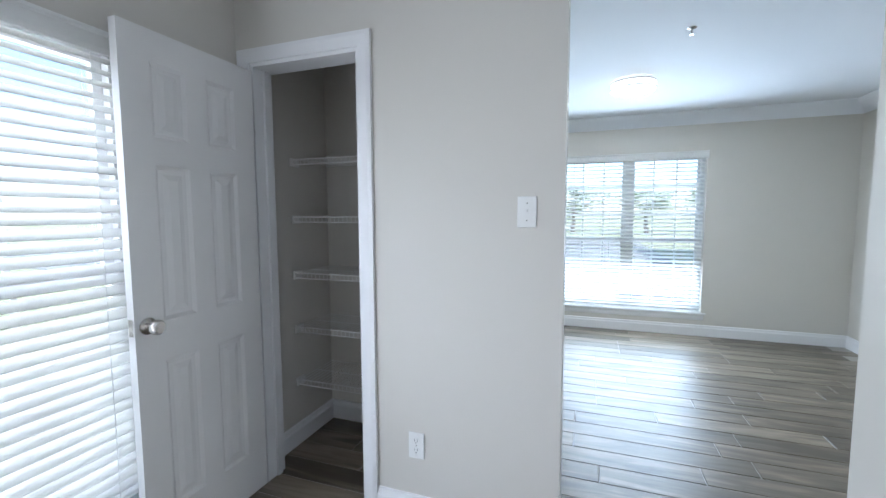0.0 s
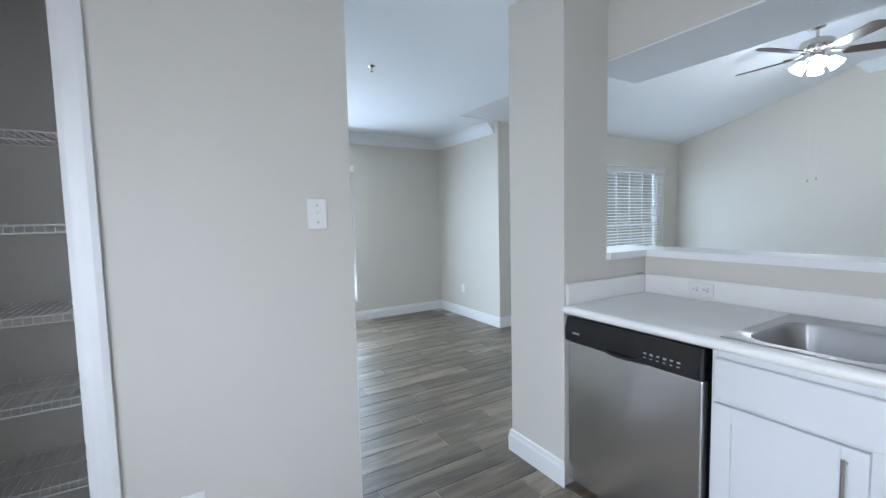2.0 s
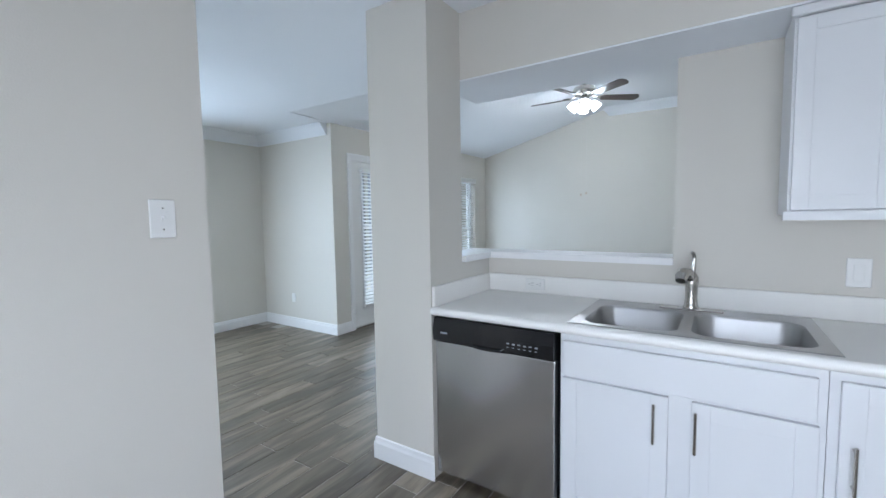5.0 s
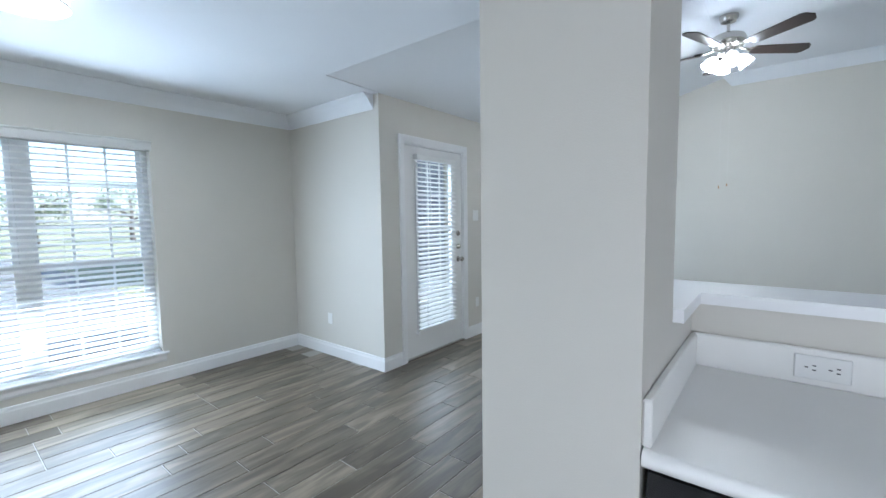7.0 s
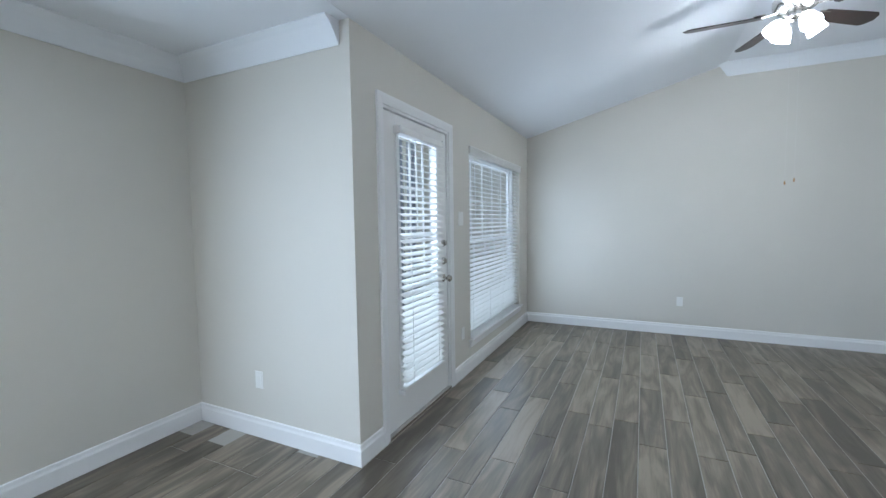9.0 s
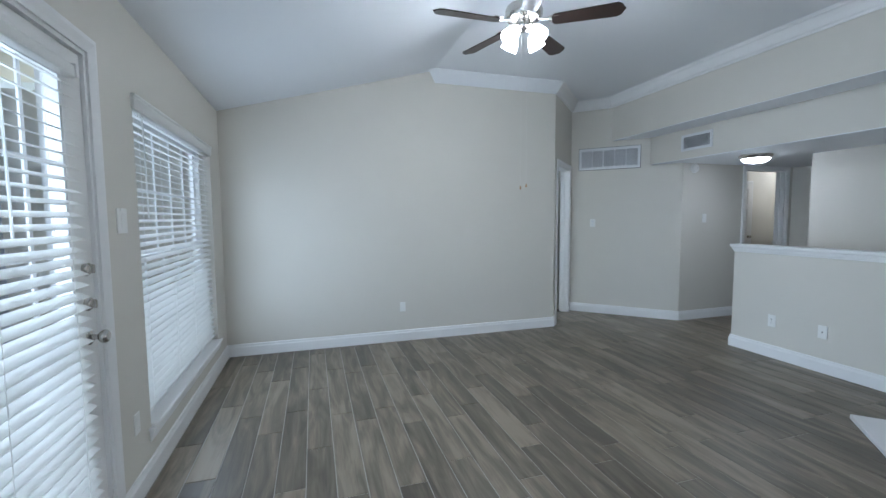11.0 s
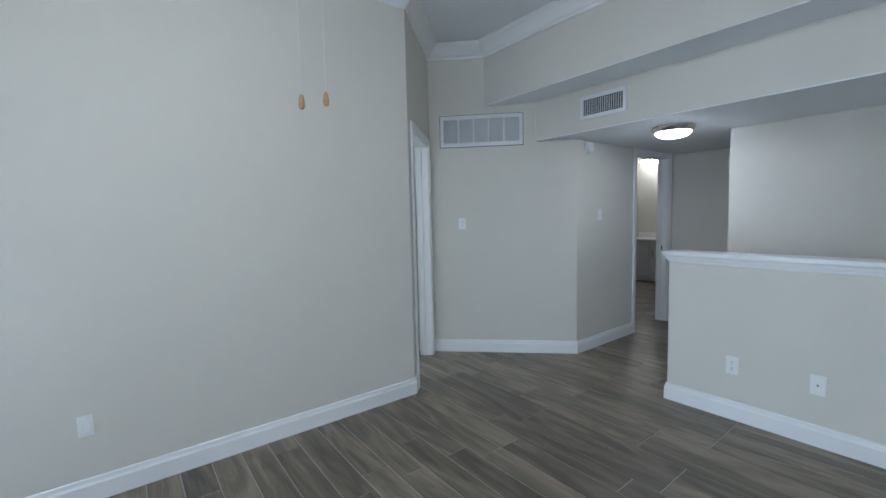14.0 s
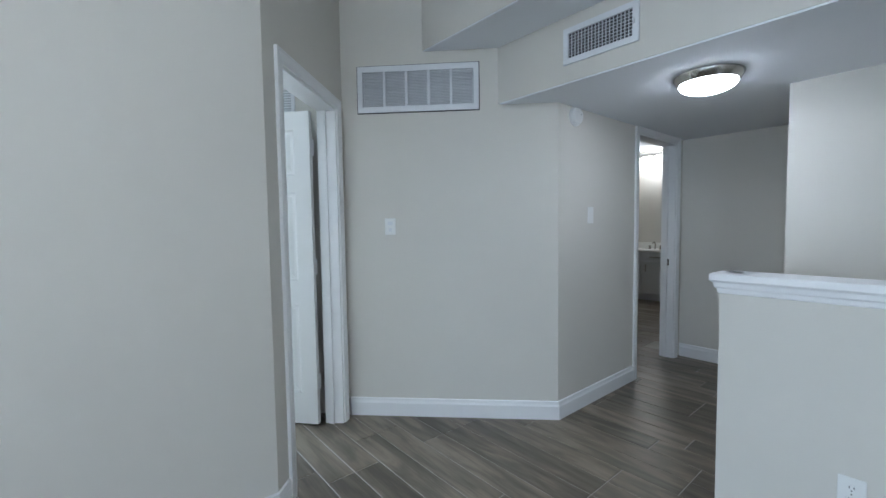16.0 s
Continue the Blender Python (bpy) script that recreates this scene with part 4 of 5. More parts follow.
for dx, dy, drop, name in ((-0.026, -0.018, 1.15, "pull_chain"), (0.030, 0.004, 1.132, "pull_chain")):
    ch = part(name, tube([(dx, dy, -0.075), (dx, dy, -drop)], 0.0004, 6), M_WIRE, fan)
    part("pull_knob", lathe([(0.002, 0.008), (0.004, 0.004), (0.0055, -0.007), (0.006, -0.013), (0.004, -0.018), (0.0, -0.020)], 14, None, (dx, dy, -drop)), M_KNOBWOOD, ch, "turned light-wood pull", True)

# ---- pantry wire shelves ----
SX0, SX1, SY0, SY1 = -2.165, -1.83, -1.670, -0.43
wires = bmesh.new()
for y in [SY0 + 0.012 + i * 0.0262 for i in range(47)]:
    box(wires, SX0, y - 0.0013, -0.0013, SX1 + 0.002, y + 0.0013, 0.0013)
    box(wires, SX1 + 0.0005, y - 0.0013, -0.030, SX1 + 0.003, y + 0.0013, -0.0005)
WIRES = mesh_of("wire", wires, M_WIRE)
for i, z in enumerate((1.630, 1.312, 0.996, 0.685, 0.375)):
    sh = thing("wire_shelf", "white vinyl-coated wire shelf fixed in the pantry", "shelf", (0, 0, z + 0.012), 0, "pantry shelves")
    w = new("wire_deck", WIRES)
    w.parent = sh
    for x, dz in ((SX0 + 0.004, -0.004), ((SX0 + SX1) / 2, -0.004), (SX1, -0.003), (SX1 + 0.002, -0.031)):
        part("rail", tube([(x, SY0, dz), (x, SY1, dz)], 0.003, 8), M_WIRE, sh, "", True)
    for y in (SY0, SY1):
        part("end_bracket", B(SX1 - 0.055, y - 0.004, -0.040, SX1 + 0.012, y + 0.012 if y < -1 else y + 0.004, 0.006, bevel=0.002), M_WIRE, sh)
    for x in (SX0 + 0.004,):
        for y in (-1.35, -0.75):
            part("wall_clip", B(x - 0.006, y - 0.006, -0.012, x + 0.004, y + 0.006, 0.010), M_WIRE, sh)


# ---- kitchen run ----
def bar_handle(parent, x, y, z0, z1):
    h = part("handle", tube([(x, y - 0.030, z0), (x, y - 0.030, z1)], 0.0055, 10), M_CHROME, parent, "slim brushed nickel bar handle", True)
    for z in (z0 + 0.018, z1 - 0.018):
        part("standoff", tube([(x, y, z), (x, y - 0.028, z)], 0.004, 8), M_CHROME, h, "", True)


def shaker(parent, name, x0, x1, z0, z1, y, frame=0.058, t=0.019):
    if not frame:
        return part(name, B(x0, y - t, z0, x1, y, z1, bevel=0.003), M_CAB, parent)
    door = part(name, B(x0 + frame - 0.006, y - t + 0.0045, z0 + frame - 0.006, x1 - frame + 0.006, y - 0.004, z1 - frame + 0.006), M_CAB, parent)
    for x in (x0, x1 - frame):
        part("stile", B(x, y - t, z0, x + frame, y, z1, bevel=0.0012), M_CAB, door)
    for z in (z0, z1 - frame):
        part("rail", B(x0 + frame, y - t + 0.0004, z, x1 - frame, y, z + frame, bevel=0.0008), M_CAB, door)
    return door


FY = 0.785  # front of the cabinet boxes
sb = thing("base_cabinet", "white sink base cabinet with two shaker doors and a false front", "cabinet", (-0.033, 0.014, 0), 0, "base cabinets")
part("body", B(-0.575, FY, 0.09, 0.262, 1.36, 0.70), M_CAB, sb)
part("face_rail", B(-0.575, FY, 0.70, 0.262, FY + 0.02, 0.846), M_CAB, sb)
part("toe_kick", B(-0.575, FY + 0.06, 0.0, 0.262, FY + 0.08, 0.09), M_CAB, sb)
shaker(sb, "false_front", -0.562, 0.238, 0.672, 0.815, FY, 0)
d1 = shaker(sb, "door", -0.562, -0.172, 0.10, 0.660, FY)
bar_handle(d1, -0.217, FY - 0.019, 0.485, 0.635)
d2 = shaker(sb, "door", -0.098, 0.245, 0.10, 0.660, FY)
bar_handle(d2, -0.085, FY - 0.019, 0.485, 0.635)
db2 = thing("base_cabinet", "white base cabinet with a tall shaker door", "cabinet", (-0.033, 0.014, 0), 0, "base cabinets")
part("body", B(0.264, FY, 0.09, 0.74, 1.36, 0.846), M_CAB, db2)
part("toe_kick", B(0.264, FY + 0.06, 0.0, 0.74, FY + 0.08, 0.09), M_CAB, db2)
d3 = shaker(db2, "door", 0.290, 0.720, 0.10, 0.815, FY)
bar_handle(d3, 0.322, FY - 0.019, 0.480, 0.632)
db3 = thing("base_cabinet", "white base cabinet with a drawer and door at the counter's end", "cabinet", (-0.033, 0.014, 0), 0, "base cabinets")
part("body", B(0.742, FY, 0.09, 1.30, 1.36, 0.846), M_CAB, db3)
part("toe_kick", B(0.742, FY + 0.06, 0.0, 1.30, FY + 0.08, 0.09), M_CAB, db3)
d4 = shaker(db3, "door", 0.76, 1.28, 0.10, 0.815, FY)
bar_handle(d4, 0.80, FY - 0.019, 0.480, 0.632)

# worktop with a hole for the sink, and its upstands
CT0, CT1 = 0.848, 0.886
SKX0, SKX1, SKY0, SKY1 = -0.530, 0.270, 0.800, 1.270
ct = thing("worktop", "white laminate worktop with a rounded front edge and upstand", "worktop", (-0.033, 0.014, 0.004))
bm = bmesh.new()
rim = [(-1.205, 0.745), (1.32, 0.745), (1.32, 1.363), (-1.205, 1.363)]
cut = [(SKX0, SKY0), (SKX1, SKY0), (SKX1, SKY1), (SKX0, SKY1)]
ring = {(k, z): [bm.verts.new((x, y, z)) for x, y in pts] for k, pts in (("o", rim), ("i", cut)) for z in (CT0, CT1)}
for i in range(4):
    j = (i + 1) % 4
    for z in (CT0, CT1):
        bm.faces.new((ring["o", z][i], ring["o", z][j], ring["i", z][j], ring["i", z][i]))
    for k in "oi":
        bm.faces.new((ring[k, CT0][i], ring[k, CT0][j], ring[k, CT1][j], ring[k, CT1][i]))
part("slab", bm, M_COUNTER, ct)
part("front_edge", lathe([(0.019, 0), (0.019, 2.525)], 16, None, (-1.205, 0.7465, (CT0 + CT1) / 2), Matrix.Rotation(radians(90), 4, "Y")), M_COUNTER, ct, "", True)
part("back_upstand", B(-1.205, 1.345, CT1, 1.32, 1.3625, 0.987, bevel=0.004), M_COUNTER, ct)
part("side_upstand", B(-1.2095, 0.748, CT1, -1.191, 1.345, 0.987, bevel=0.004), M_COUNTER, ct)

# double-bowl sink
sk = thing("sink", "double-bowl stainless steel sink set in the worktop", "sink", (0.0, 0.008, CT1 + 0.004))


def bowl(bm, x0, x1, y0, y1, depth, rim):
    loops = []
    for inset, z, rad in ((-0.012, 0.004, 0.075), (0.0, 0.002, 0.07), (0.006, -0.010, 0.07), (0.016, -depth * 0.8, 0.065), (0.035, -depth * 0.96, 0.06), (0.07, -depth, 0.05)):
        pts = []
        for cx, cy, a0 in ((x1 - inset - rad, y1 - inset - rad, 0), (x0 + inset + rad, y1 - inset - rad, 90), (x0 + inset + rad, y0 + inset + rad, 180), (x1 - inset - rad, y0 + inset + rad, 270)):
            for k in range(7):
                a = radians(a0 + 15 * k)
                pts.append(bm.verts.new((cx + rad * math.cos(a), cy + rad * math.sin(a), z)))
        loops.append(pts)
    for a, b in zip(loops, loops[1:]):
        for i in range(len(a)):
            j = (i + 1) % len(a)
            bm.faces.new((a[i], a[j], b[j], b[i]))
    bm.faces.new(loops[-1])
    return loops[0]


bm = bmesh.new()
outer = [bm.verts.new(p) for p in ((-0.578, 0.782, 0.004), (0.258, 0.782, 0.004), (0.258, 1.330, 0.004), (-0.578, 1.330, 0.004))]
skirt = [bm.verts.new((v.co.x + (0.004 if v.co.x > 0 else -0.004), v.co.y + (0.004 if v.co.y > 1 else -0.004), 0.0005)) for v in outer]
for i in range(4):
    bm.faces.new((outer[i], outer[(i + 1) % 4], skirt[(i + 1) % 4], skirt[i]))
r1 = bowl(bm, -0.535, -0.185, 0.825, 1.215, 0.17, 0)
r2 = bowl(bm, -0.145, 0.218, 0.825, 1.215, 0.17, 0)
eds = []
for ring in (outer, r1, r2):
    for i in range(len(ring)):
        e = bm.edges.get((ring[i], ring[(i + 1) % len(ring)]))
        eds.append(e)
bmesh.ops.triangle_fill(bm, use_beauty=True, use_dissolve=False, edges=eds)
part("basin", bm, M_SINK, sk, "", True)
for x in (-0.36, 0.037):
    part("drain", lathe([(0.044, -0.1685), (0.042, -0.166), (0.030, -0.168), (0.0, -0.1685)], 24, None, (x, 1.02, 0)), M_CHROME, sk, "", True)

# faucet with a pull-out head
fc = thing("faucet", "brushed nickel pull-out kitchen faucet", "faucet", (-0.165, 1.285, CT1 + 0.008))
part("deck_plate", B(-0.125, -0.028, 0, 0.125, 0.028, 0.007, bevel=0.003), M_CHROME, fc)
part("body", lathe([(0.031, 0.006), (0.032, 0.014), (0.027, 0.024), (0.024, 0.060), (0.026, 0.110), (0.029, 0.130), (0.027, 0.150), (0.018, 0.168), (0.0, 0.174)], 28), M_CHROME, fc, "", True)
part("spray_head", tube([(0, 0.004, 0.132), (-0.012, -0.045, 0.172), (-0.025, -0.105, 0.178), (-0.032, -0.140, 0.166), (-0.034, -0.155, 0.150)], [0.020, 0.022, 0.024, 0.025, 0.020], 16), M_CHROME, fc, "", True)
part("lever", tube([(0, 0.004, 0.150), (0.006, 0.016, 0.200), (0.008, 0.012, 0.238), (0.004, -0.006, 0.258), (0.0, -0.016, 0.262)], [0.013, 0.010, 0.008, 0.009, 0.006], 12), M_CHROME, fc, "", True)

# dishwasher
dw = thing("dishwasher", "stainless steel dishwasher with a black control panel", "dishwasher", (-0.033, 0.014, 0))
DX0, DX1 = -1.196, -0.590
part("tub", B(DX0 + 0.006, 0.795, 0.09, DX1 - 0.006, 1.34, 0.84), M_BLACK, dw)
door = part("door", B(DX0, 0.755, 0.048, DX1, 0.795, 0.722, bevel=0.006, seg=2), M_STEEL, dw)
bm = bmesh.new()
prof = [(0.748, 0.724), (0.735, 0.735), (0.733, 0.790), (0.748, 0.842), (0.795, 0.842), (0.795, 0.724)]
e0 = [bm.verts.new((DX0, y, z)) for y, z in prof]
e1 = [bm.verts.new((DX1, y, z)) for y, z in prof]
for i in range(6):
    bm.faces.new((e0[i], e0[(i + 1) % 6], e1[(i + 1) % 6], e1[i]))
bm.faces.new(e0[::-1]), bm.faces.new(e1)
cp = part("control_panel", bm, M_BLACK, dw, "glossy black control panel")
part("handle", tube([(-0.985, 0.742, 0.746), (-0.965, 0.730, 0.735), (-0.93, 0.726, 0.731), (-0.865, 0.726, 0.731), (-0.83, 0.730, 0.735), (-0.81, 0.742, 0.746)], 0.006, 10), M_BLACK, cp, "", True)
M_PRINT = mat("pale_print", (0.30, 0.31, 0.33), 0.5, vary=0.02)
for i in range(6):
    part("button_mark", B(-0.80 + i * 0.026, 0.7318, 0.772 - (i % 2) * 0.002, -0.787 + i * 0.026, 0.7332, 0.777), M_PRINT, cp)
    part("button_mark", B(-0.80 + i * 0.026, 0.7318, 0.756, -0.790 + i * 0.026, 0.7332, 0.759), M_PRINT, cp)
part("maker_badge", B(-1.150, 0.7318, 0.770, -1.112, 0.7332, 0.778), M_PRINT, cp)
part("toe_panel", B(DX0 + 0.004, 0.82, 0.005, DX1 - 0.004, 0.835, 0.10), M_BLACK, dw)
part("leveling_foot", lathe([(0.018, 0), (0.018, 0.008), (0.007, 0.012), (0.007, 0.075)], 14, None, (DX1 - 0.012, 0.79, 0)), M_STEEL, dw, "", True)
part("leveling_foot", lathe([(0.018, 0), (0.018, 0.008), (0.007, 0.012), (0.007, 0.075)], 14, None, (DX0 + 0.03, 0.83, 0)), M_STEEL, dw, "", True)

# upper cabinets under the soffit
for x0, x1 in ((0.172, 0.74), (0.742, 1.30)):
    uc = thing("wall_cabinet", "white wall cabinet with shaker doors under the soffit", "cabinet", (-0.033, 0.014, 0), 0, "wall cabinets")
    part("body", B(x0, 1.075, 1.318, x1, 1.362, 2.05), M_CAB, uc)
    part("light_rail", B(x0 - 0.012, 1.052, 1.300, x1, 1.075, 1.332), M_CAB, uc)
    part("crown_trim", B(x0 - 0.012, 1.045, 2.018, x1, 1.075, 2.05, bevel=0.004), M_CAB, uc)
    w = (x1 - x0) / 2
    shaker(uc, "door", x0 + 0.008, x0 + w - 0.003, 1.337, 2.012, 1.075, 0.05)
    shaker(uc, "door", x0 + w + 0.003, x1 - 0.008, 1.337, 2.012, 1.075, 0.05)

# ---- fireplace: local x along the slanted wall, -y out into the room ----
fp = thing("fireplace_surround", "white painted wooden fireplace surround with a mantel shelf", "fireplace", (1.09, 3.18, 0.0), -135)
# local x runs from the corner by the half wall towards the kitchen, +y out into the room
C0 = 0.925
hearth = thing("hearth_slab", "low white painted hearth slab on the floor", "hearth", (1.09, 3.18, 0.0), -135)


part("slab", B(0.31, -0.425, 0.0, 1.54, -0.001, 0.034, bevel=0.004), M_HEARTH, hearth)
Z0 = 0.034
for s in (-1, 1):
    a, b = sorted((C0 + s * 0.625, C0 + s * 0.515))
    part("pilaster", B(a, -0.085, Z0, b, -0.001, 1.13, bevel=0.004), M_TRIM, fp)
    a, b = sorted((C0 + s * 0.515, C0 + s * 0.468))
    part("step_molding", B(a, -0.065, Z0, b, -0.001, 0.79, bevel=0.012, seg=2), M_TRIM, fp)
    a, b = sorted((C0 + s * 0.468, C0 + s * 0.432))
    part("inner_trim", B(a, -0.040, Z0, b, -0.001, 0.74, bevel=0.006), M_TRIM, fp)
part("frieze", B(C0 - 0.515, -0.075, 0.845, C0 + 0.515, -0.001, 1.13), M_TRIM, fp)
part("lintel_molding", B(C0 - 0.515, -0.068, 0.79, C0 + 0.515, -0.001, 0.845, bevel=0.014, seg=2), M_TRIM, fp)
part("lintel_trim", B(C0 - 0.468, -0.042, 0.72, C0 + 0.468, -0.001, 0.79, bevel=0.006), M_TRIM, fp)
bed = [(0.085, 0), (0.098, 0.010), (0.104, 0.030), (0.128, 0.052), (0.165, 0.078), (0.205, 0.096), (0.215, 0.115), (0, 0.115), (0, 0)]
part("bed_molding", sweep(bed, (C0 - 0.625, 0), (C0 + 0.625, 0), -1, None, 1.13, -1, -1), M_TRIM, fp)
part("mantel_shelf", B(C0 - 0.722, -0.265, 1.246, C0 + 0.722, -0.001, 1.282, bevel=0.006, seg=2), M_TRIM, fp)
fb = thing("firebox", "sooty black firebox with a black metal frame", "firebox", (1.09, 3.18, 0.0), -135)
bm = bmesh.new()
for a in ((C0 - 0.435, 0.0, Z0 - 0.03, C0 + 0.435, 0.50, Z0), (C0 - 0.435, 0.48, Z0, C0 + 0.435, 0.50, 0.74), (C0 - 0.445, 0.0, Z0, C0 - 0.425, 0.48, 0.74), (C0 + 0.425, 0.0, Z0, C0 + 0.445, 0.48, 0.74), (C0 - 0.425, 0.0, 0.715, C0 + 0.425, 0.48, 0.735)):
    box(bm, *a)
part("lining", bm, M_SOOT, fb)
bm = bmesh.new()
for a in ((C0 - 0.426, -0.012, Z0, C0 - 0.400, 0.010, 0.718), (C0 + 0.400, -0.012, Z0, C0 + 0.426, 0.010, 0.718), (C0 - 0.400, -0.012, 0.690, C0 + 0.400, 0.010, 0.718)):
    box(bm, *a)
part("metal_frame", bm, M_BLACK, fb)
for s in (-1, 1):
    bm = bmesh.new()
    for k in range(14):
        x = C0 + s * (0.390 - k * 0.010)
        box(bm, x - 0.0012, 0.004 + (k % 2) * 0.008, Z0 + 0.02, x + 0.0012, 0.008 + (k % 2) * 0.008, 0.685)
    part("mesh_curtain", bm, M_BLACK, fb, "black wire mesh curtain drawn aside")

# ---- bathroom vanity seen through the hall ----
vn = thing("vanity", "white bathroom vanity with drawers and shaker doors", "vanity", (6.36, 6.55, 0.0))
part("body", B(0.0, -0.62, 0.10, 0.53, 1.2, 0.80), M_CAB, vn)
part("toe_kick", B(0.05, -0.62, 0, 0.53, 1.2, 0.10), M_CAB, vn)
for k, y0 in enumerate((-0.60, -0.15, 0.30, 0.75)):
    part("drawer", B(-0.018, y0, 0.66, 0.0, y0 + 0.43, 0.785, bevel=0.003), M_CAB, vn)
    dd = part("door", B(-0.018, y0, 0.12, 0.0, y0 + 0.43, 0.645, bevel=0.003), M_CAB, vn)
    part("door_panel", B(-0.0195, y0 + 0.06, 0.18, -0.017, y0 + 0.37, 0.585), M_CAB, dd)
    part("handle", B(-0.045, y0 + 0.13, 0.715, -0.018, y0 + 0.30, 0.725), M_CHROME, vn)
    part("handle", B(-0.045, y0 + 0.36, 0.48, -0.018, y0 + 0.37, 0.60), M_CHROME, vn)
part("top", B(-0.03, -0.64, 0.80, 0.538, 1.22, 0.835, bevel=0.004), M_COUNTER, vn, "white molded top")
part("backsplash", B(0.518, -0.64, 0.835, 0.538, 1.22, 0.935, bevel=0.003), M_COUNTER, vn)
vf = thing("bathroom_faucet", "small chrome two-handle bathroom faucet", "faucet", (6.70, 7.22, 0.835))
part("spout", tube([(0, 0, 0), (0, 0, 0.09), (-0.05, 0, 0.115), (-0.10, 0, 0.10)], 0.012, 10), M_CHROME, vf, "", True)
for dy in (-0.09, 0.09):
    part("handle", lathe([(0.024, 0), (0.018, 0.02), (0.022, 0.055), (0.0, 0.062)], 14, None, (0, dy, 0)), M_CHROME, vf, "", True)
bl = thing("vanity_light", "vanity light bar with lit square glass shades", "wall light", (6.90, 7.30, 2.39))
part("back_bar", B(-0.045, -0.42, 0.02, -0.001, 0.42, 0.09, bevel=0.004), M_CHROME, bl)
for k in range(4):
    part("shade", B(-0.16, -0.39 + k * 0.215, -0.075, -0.05, -0.255 + k * 0.215, 0.02, bevel=0.01), M_GLOBE4, bl, "lit square glass shade")

# added point lamp in front of the shades brightens the vanity and wall
lamp = new("vanity_fill_light", bpy.data.lights.new("vanity_fill_light", "POINT"))
lamp.data.energy, lamp.data.shadow_soft_size, lamp.data.color = 2.2, 0.05, (1.0, 0.94, 0.86)
lamp.location = (6.66, 7.30, 2.27)

bf = casing("door_frame_5", 5.22, 5.98, 2.04, (0, 8.0, 0), 0, 0.06)
bn = thing("door_5", "white six-panel closet door in the bathroom, closed", "door", (5.224, 7.960, 0.012), 0, "", "structure")
panel_door(bn, 0.752, 2.02)
knob(bn, 0.69, 0.0, 0.92, 1)

# ---- outdoors ----
ground = struct("ground", B(-400, -400, -0.30, 400, 400, -0.18), M_GRASS, "dry green ground outside reaching the horizon", "ground")
struct("pavement_patio", prism([(-8.5, 2.6), (-3.87, 2.6), (-3.87, 8.5), (-8.5, 8.5)], -0.18, -0.02), M_CONCRETE, "pale concrete patio slab outside the patio door", "pavement")
M_LOT = mat("worn_asphalt", (0.16, 0.16, 0.16), 0.9, vary=0.2, scale=1.5, bump=0.4, fine=40)
struct("road", B(-24, -30, -0.18, -7.2, 2.4, -0.15), M_LOT, "worn grey asphalt parking lot outside the dining window", "road")
nb = thing("apartment_building", "pale sided neighbouring apartment building with dark windows", "building", (-10.2, 4.6, -0.18))
part("wall", B(-6.0, 0, 0, 0, 14.0, 5.6), M_SIDING, nb)
for k in range(28):
    part("clapboard", B(0.001, 0, 0.05 + k * 0.2, 0.022, 14.0, 0.235 + k * 0.2), M_SIDING, nb)
for k in range(5):
    for z in (0.75, 3.4):
        wd = part("window", B(0.022, 0.9 + k * 2.7, z, 0.06, 2.1 + k * 2.7, z + 1.5), M_TRIM, nb)
        for q in range(2):
            part("pane", B(0.058, 0.98 + k * 2.7 + q * 0.54, z + 0.08, 0.066, 1.48 + k * 2.7 + q * 0.54, z + 1.42), M_FARPANE, wd)
part("roof", prism([(-6.4, -0.4), (0.5, -0.4), (0.5, 14.4), (-6.4, 14.4)], 5.6, 5.85), M_ROOF, nb)
# patio: cream posts with a railing, a storage closet and an end wall under an added roof
M_CREAM = mat("cream_trim_paint", (0.60, 0.56, 0.47), 0.6, vary=0.06, scale=4, bump=0.15, fine=80)
# grey-blue puts the patio shade into the siding colour
M_SHADEDSIDE = mat("shaded_lap_siding", (0.30, 0.32, 0.36), 0.7, vary=0.08, scale=3, bump=0.2, fine=60)
ps = thing("patio_enclosure", "cream painted patio posts with a low railing and an added shading roof", "enclosure", (-5.9, 2.3, -0.02))
for i in range(8):
    part("post", B(-0.05, i * 0.28 - 0.045, 0, 0.05, i * 0.28 + 0.045, 2.6), M_CREAM, ps)
for z in (0.08, 0.95, 1.62):
    part("rail", B(-0.03, 0.046, z, 0.03, 1.914, z + 0.08), M_CREAM, ps)
for i in range(18):
    part("baluster", B(-0.015, i * 0.1 + 0.06, 0.16, 0.015, i * 0.1 + 0.09, 0.95), M_CREAM, ps)
part("beam", B(-0.08, -0.1, 2.6, 0.08, 4.4, 2.85), M_CREAM, ps)
# roof is out of view, added to keep the sun off the patio
part("roof", B(-0.35, -0.4, 2.853, 2.02, 4.8, 2.95), M_CREAM, ps, "unseen cream roof added to shade the patio")
sg = thing("storage_closet", "lap-sided storage closet with cream trim on the patio, shade put into its grey", "closet", (-5.6, 4.36, -0.02))
part("wall", B(-0.12, 0, 0, 0, 2.0, 2.6), M_SHADEDSIDE, sg)
for k in range(17):
    part("clapboard", B(0.001, 0.0, 0.02 + k * 0.15, 0.012, 2.0, 0.158 + k * 0.15), M_SHADEDSIDE, sg)
for y in (-0.02, 0.42, 1.22, 1.62):
    part("trim_board", B(0.0125, y, 0, 0.032, y + 0.085, 2.58), M_CREAM, sg, "cream trim board")
ew = thing("patio_end_wall", "cream painted end wall beside the patio", "wall", (-5.6, 6.38, -0.02), 0, "", "structure")
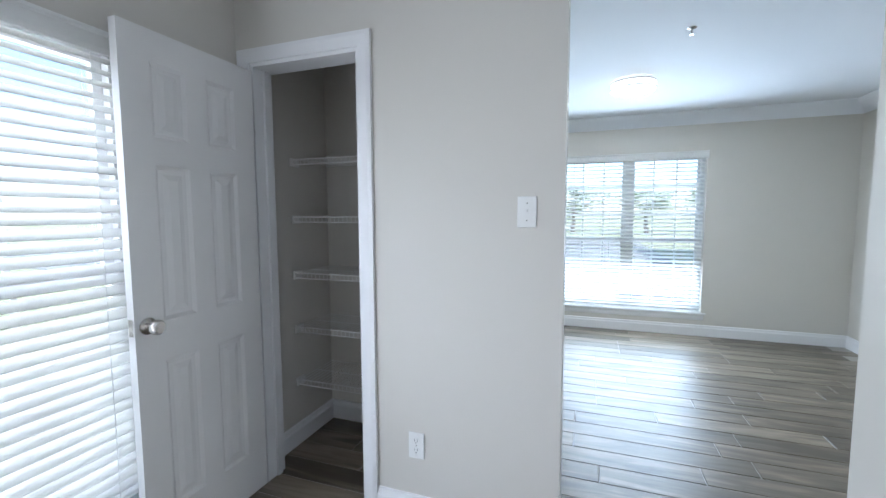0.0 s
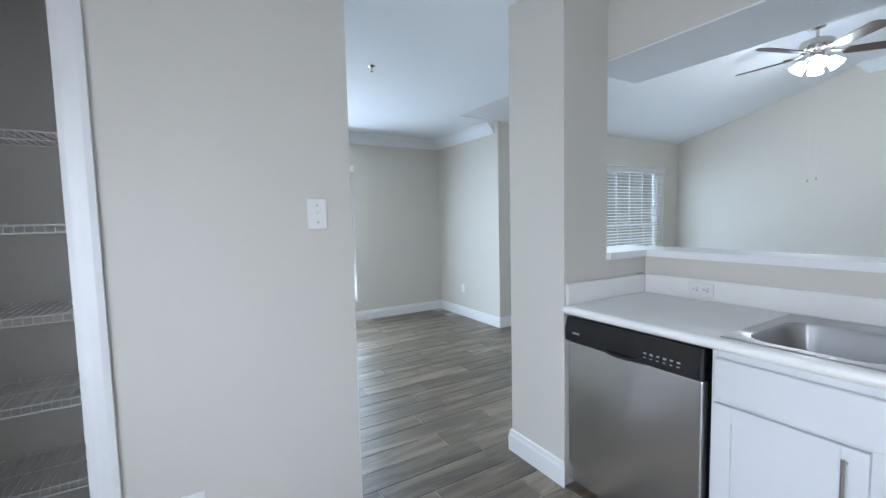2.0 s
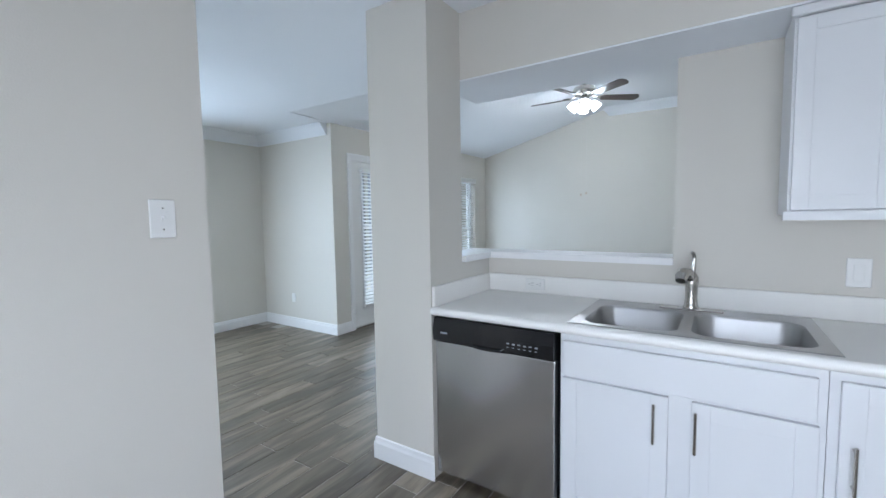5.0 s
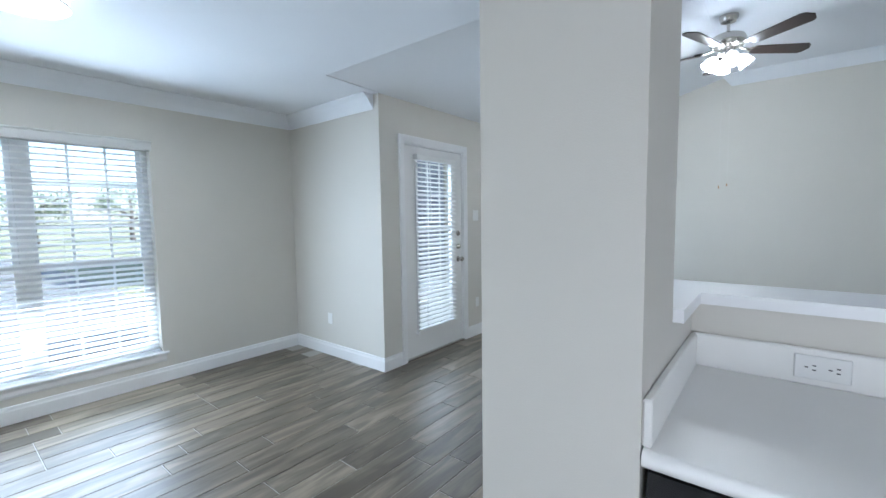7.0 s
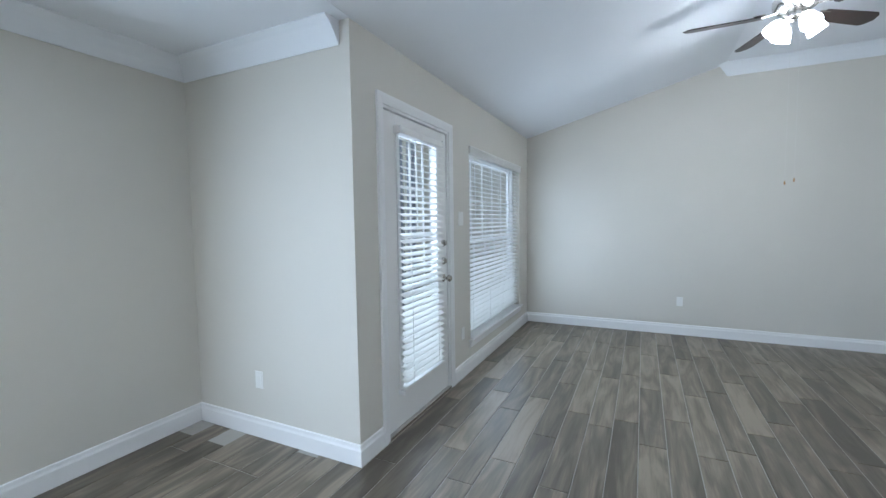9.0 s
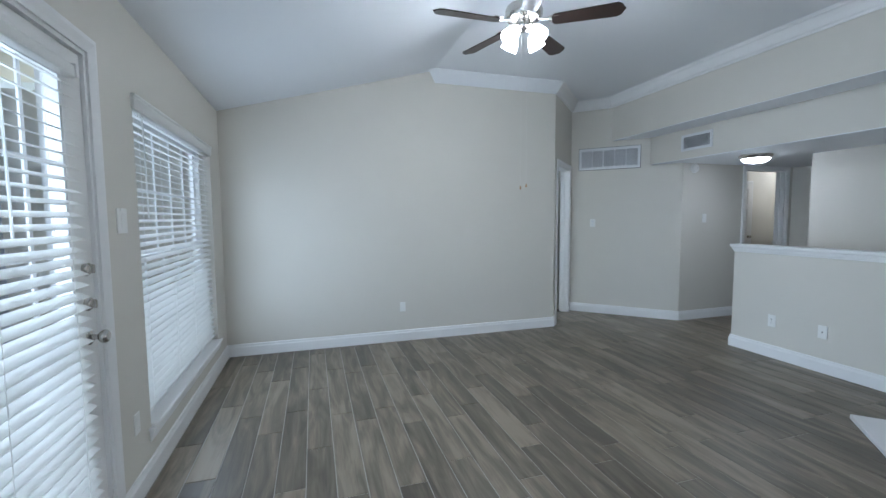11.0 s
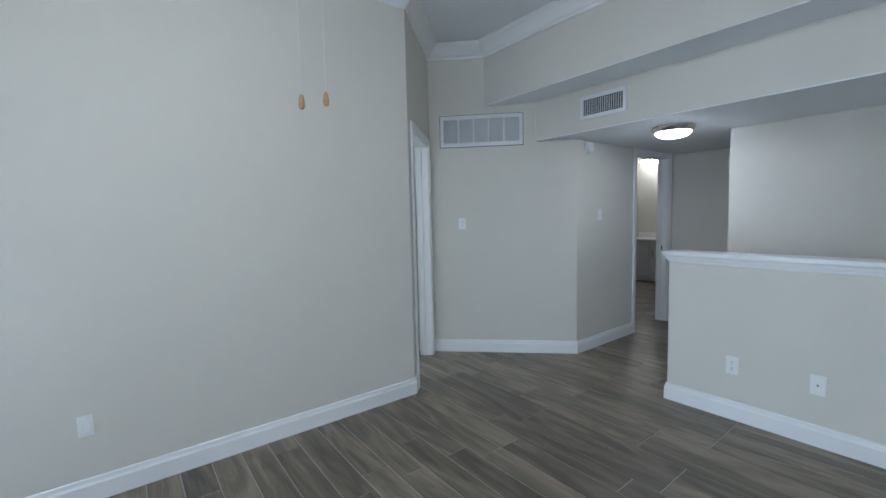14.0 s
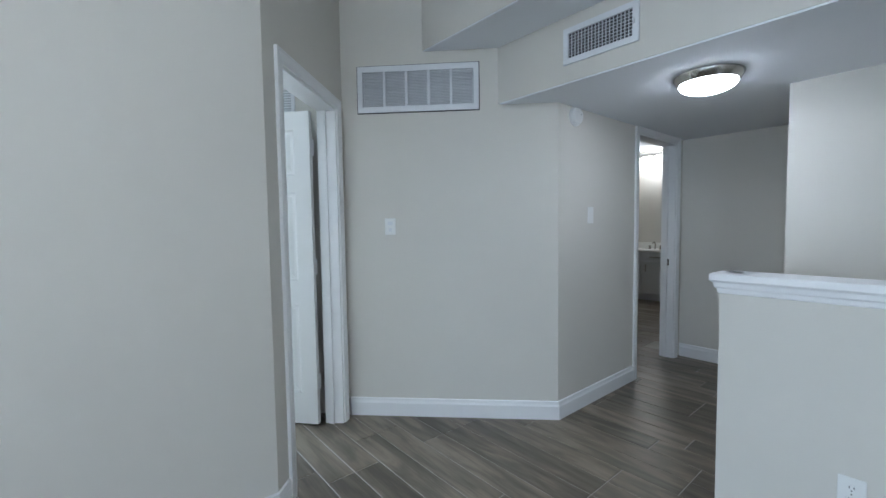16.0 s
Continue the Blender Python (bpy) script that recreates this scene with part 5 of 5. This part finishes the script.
part("panel", B(0.0, 0, 0, 1.72, 0.1, 2.6), M_CREAM, ew)

def tree(at, h, r, seed):
    rg = random.Random(seed)
    th = thing("tree", "leafy green tree beyond the parking lot", "tree", at, rg.uniform(0, 360), "trees outside")
    part("trunk", tube([(0, 0, 0), (0.08, 0.04, h * 0.25), (0.02, 0.1, h * 0.5), (0.1, 0.0, h * 0.8)], [0.20, 0.15, 0.11, 0.04], 10), M_BARK, th, "", True)
    for k in range(5):
        a = rg.uniform(0, 6.28)
        z = h * rg.uniform(0.35, 0.6)
        part("limb", tube([(0.05, 0.05, z), (math.cos(a) * r * 0.5, math.sin(a) * r * 0.5, z + h * 0.15), (math.cos(a) * r * 0.8, math.sin(a) * r * 0.8, z + h * 0.25)], [0.07, 0.05, 0.02], 8), M_BARK, th, "", True)
    verts, faces = [], []
    for c in range(60):
        u = Vector((rg.gauss(0, 1), rg.gauss(0, 1), rg.gauss(0, 0.8))).normalized() * rg.uniform(0.45, 1.0)
        cc = Vector((u.x * r, u.y * r, h * 0.68 + u.z * h * 0.32))
        for _ in range(45):
            q = cc + Vector((rg.gauss(0, 0.28), rg.gauss(0, 0.28), rg.gauss(0, 0.22)))
            s = rg.uniform(0.05, 0.11)
            d1 = Vector((rg.uniform(-1, 1), rg.uniform(-1, 1), rg.uniform(-1, 1))).normalized()
            d2 = d1.cross(Vector((0.3, 0.5, 0.8))).normalized()
            i = len(verts)
            verts += [q - d1 * s, q + d2 * s * 0.5, q + d1 * s, q - d2 * s * 0.5]
            faces.append((i, i + 1, i + 2, i + 3))
    me = bpy.data.meshes.new("crown")
    me.from_pydata([tuple(v) for v in verts], [], faces)
    me.materials.append(M_LEAF)
    cr = new("crown", me)
    cr.parent = th
    return th


for i, (x, y, h, r) in enumerate(((-36, -8, 3.9, 2.6), (-38, -1.5, 4.1, 2.9), (-35, 4.0, 3.6, 2.4), (-40, 10, 4.2, 2.9), (-34, -14, 4.0, 2.6), (-3.5, -16, 6.0, 2.5), (1.5, -17, 6.5, 2.7))):
    tree((x, y, -0.18), h, r, i + 3)

# ---- floor: wood-look tiles in staggered rows ----
floor = tagged(part("floor", prism([(-5.21, -1.82), (3.84, -1.82), (7.0, 5.8), (7.0, 8.1), (1.05, 8.1), (1.05, 10.1), (-3.4, 10.1), (-3.86, 2.505), (-5.21, 2.505)], -0.05, -0.003), M_GROUT), "grey-brown wood-look tile floor with thin pale joints", "floor", "", "structure")
PW, PL, JT = 0.152, 0.912, 0.0045


def plank_geo(bm, x0, y0, x1, y1):
    c = 0.0018
    lo = [bm.verts.new(p) for p in ((x0, y0, -0.006), (x1, y0, -0.006), (x1, y1, -0.006), (x0, y1, -0.006))]
    mi = [bm.verts.new(p) for p in ((x0, y0, -c), (x1, y0, -c), (x1, y1, -c), (x0, y1, -c))]
    hi = [bm.verts.new(p) for p in ((x0 + c, y0 + c, 0), (x1 - c, y0 + c, 0), (x1 - c, y1 - c, 0), (x0 + c, y1 - c, 0))]
    for a, b in ((lo, mi), (mi, hi)):
        for i in range(4):
            bm.faces.new((a[i], a[(i + 1) % 4], b[(i + 1) % 4], b[i]))
    bm.faces.new(hi)


def indoors(x, y):
    if y < -1.80 or y > 10.0 or x < -5.2 or x > 6.9:
        return False
    if y > 2.5 and x < -3.85:
        return False
    if y > 6.15 and x < -3.35:
        return False
    if x > 3.8 and y < 5.8:
        return False
    return not (y > 8.1 and x > 1.0)


bm = bmesh.new()
plank_geo(bm, 0, 0, PW - JT, PL - JT)
shared = mesh_of("tile", bm, M_PLANK)
rest = bmesh.new()
rng = random.Random(5)
x = -5.20
while x < 6.9:
    y = -1.84 - rng.choice((0.0, 0.3, 0.6, 0.15, 0.45, 0.75)) * PL
    while y < 10.0:
        cx, cy = x + PW / 2, y + PL / 2
        if indoors(cx, cy):
            if -5.1 < cx < 1.45 and 0.0 < cy < 6.0 and not (-1.3 < cx and cy < 1.4) and not (cx > -0.2 and cy < 2.2):
                ob = new("tile", shared)
                ob.parent = floor
                ob.matrix_basis = Matrix.Translation((x, y, 0))
            else:
                plank_geo(rest, x, y, x + PW - JT, y + PL - JT)
        y += PL
    x += PW
tagged(part("tile_field", rest, M_PLANK, floor), "", "", "", "stuff")
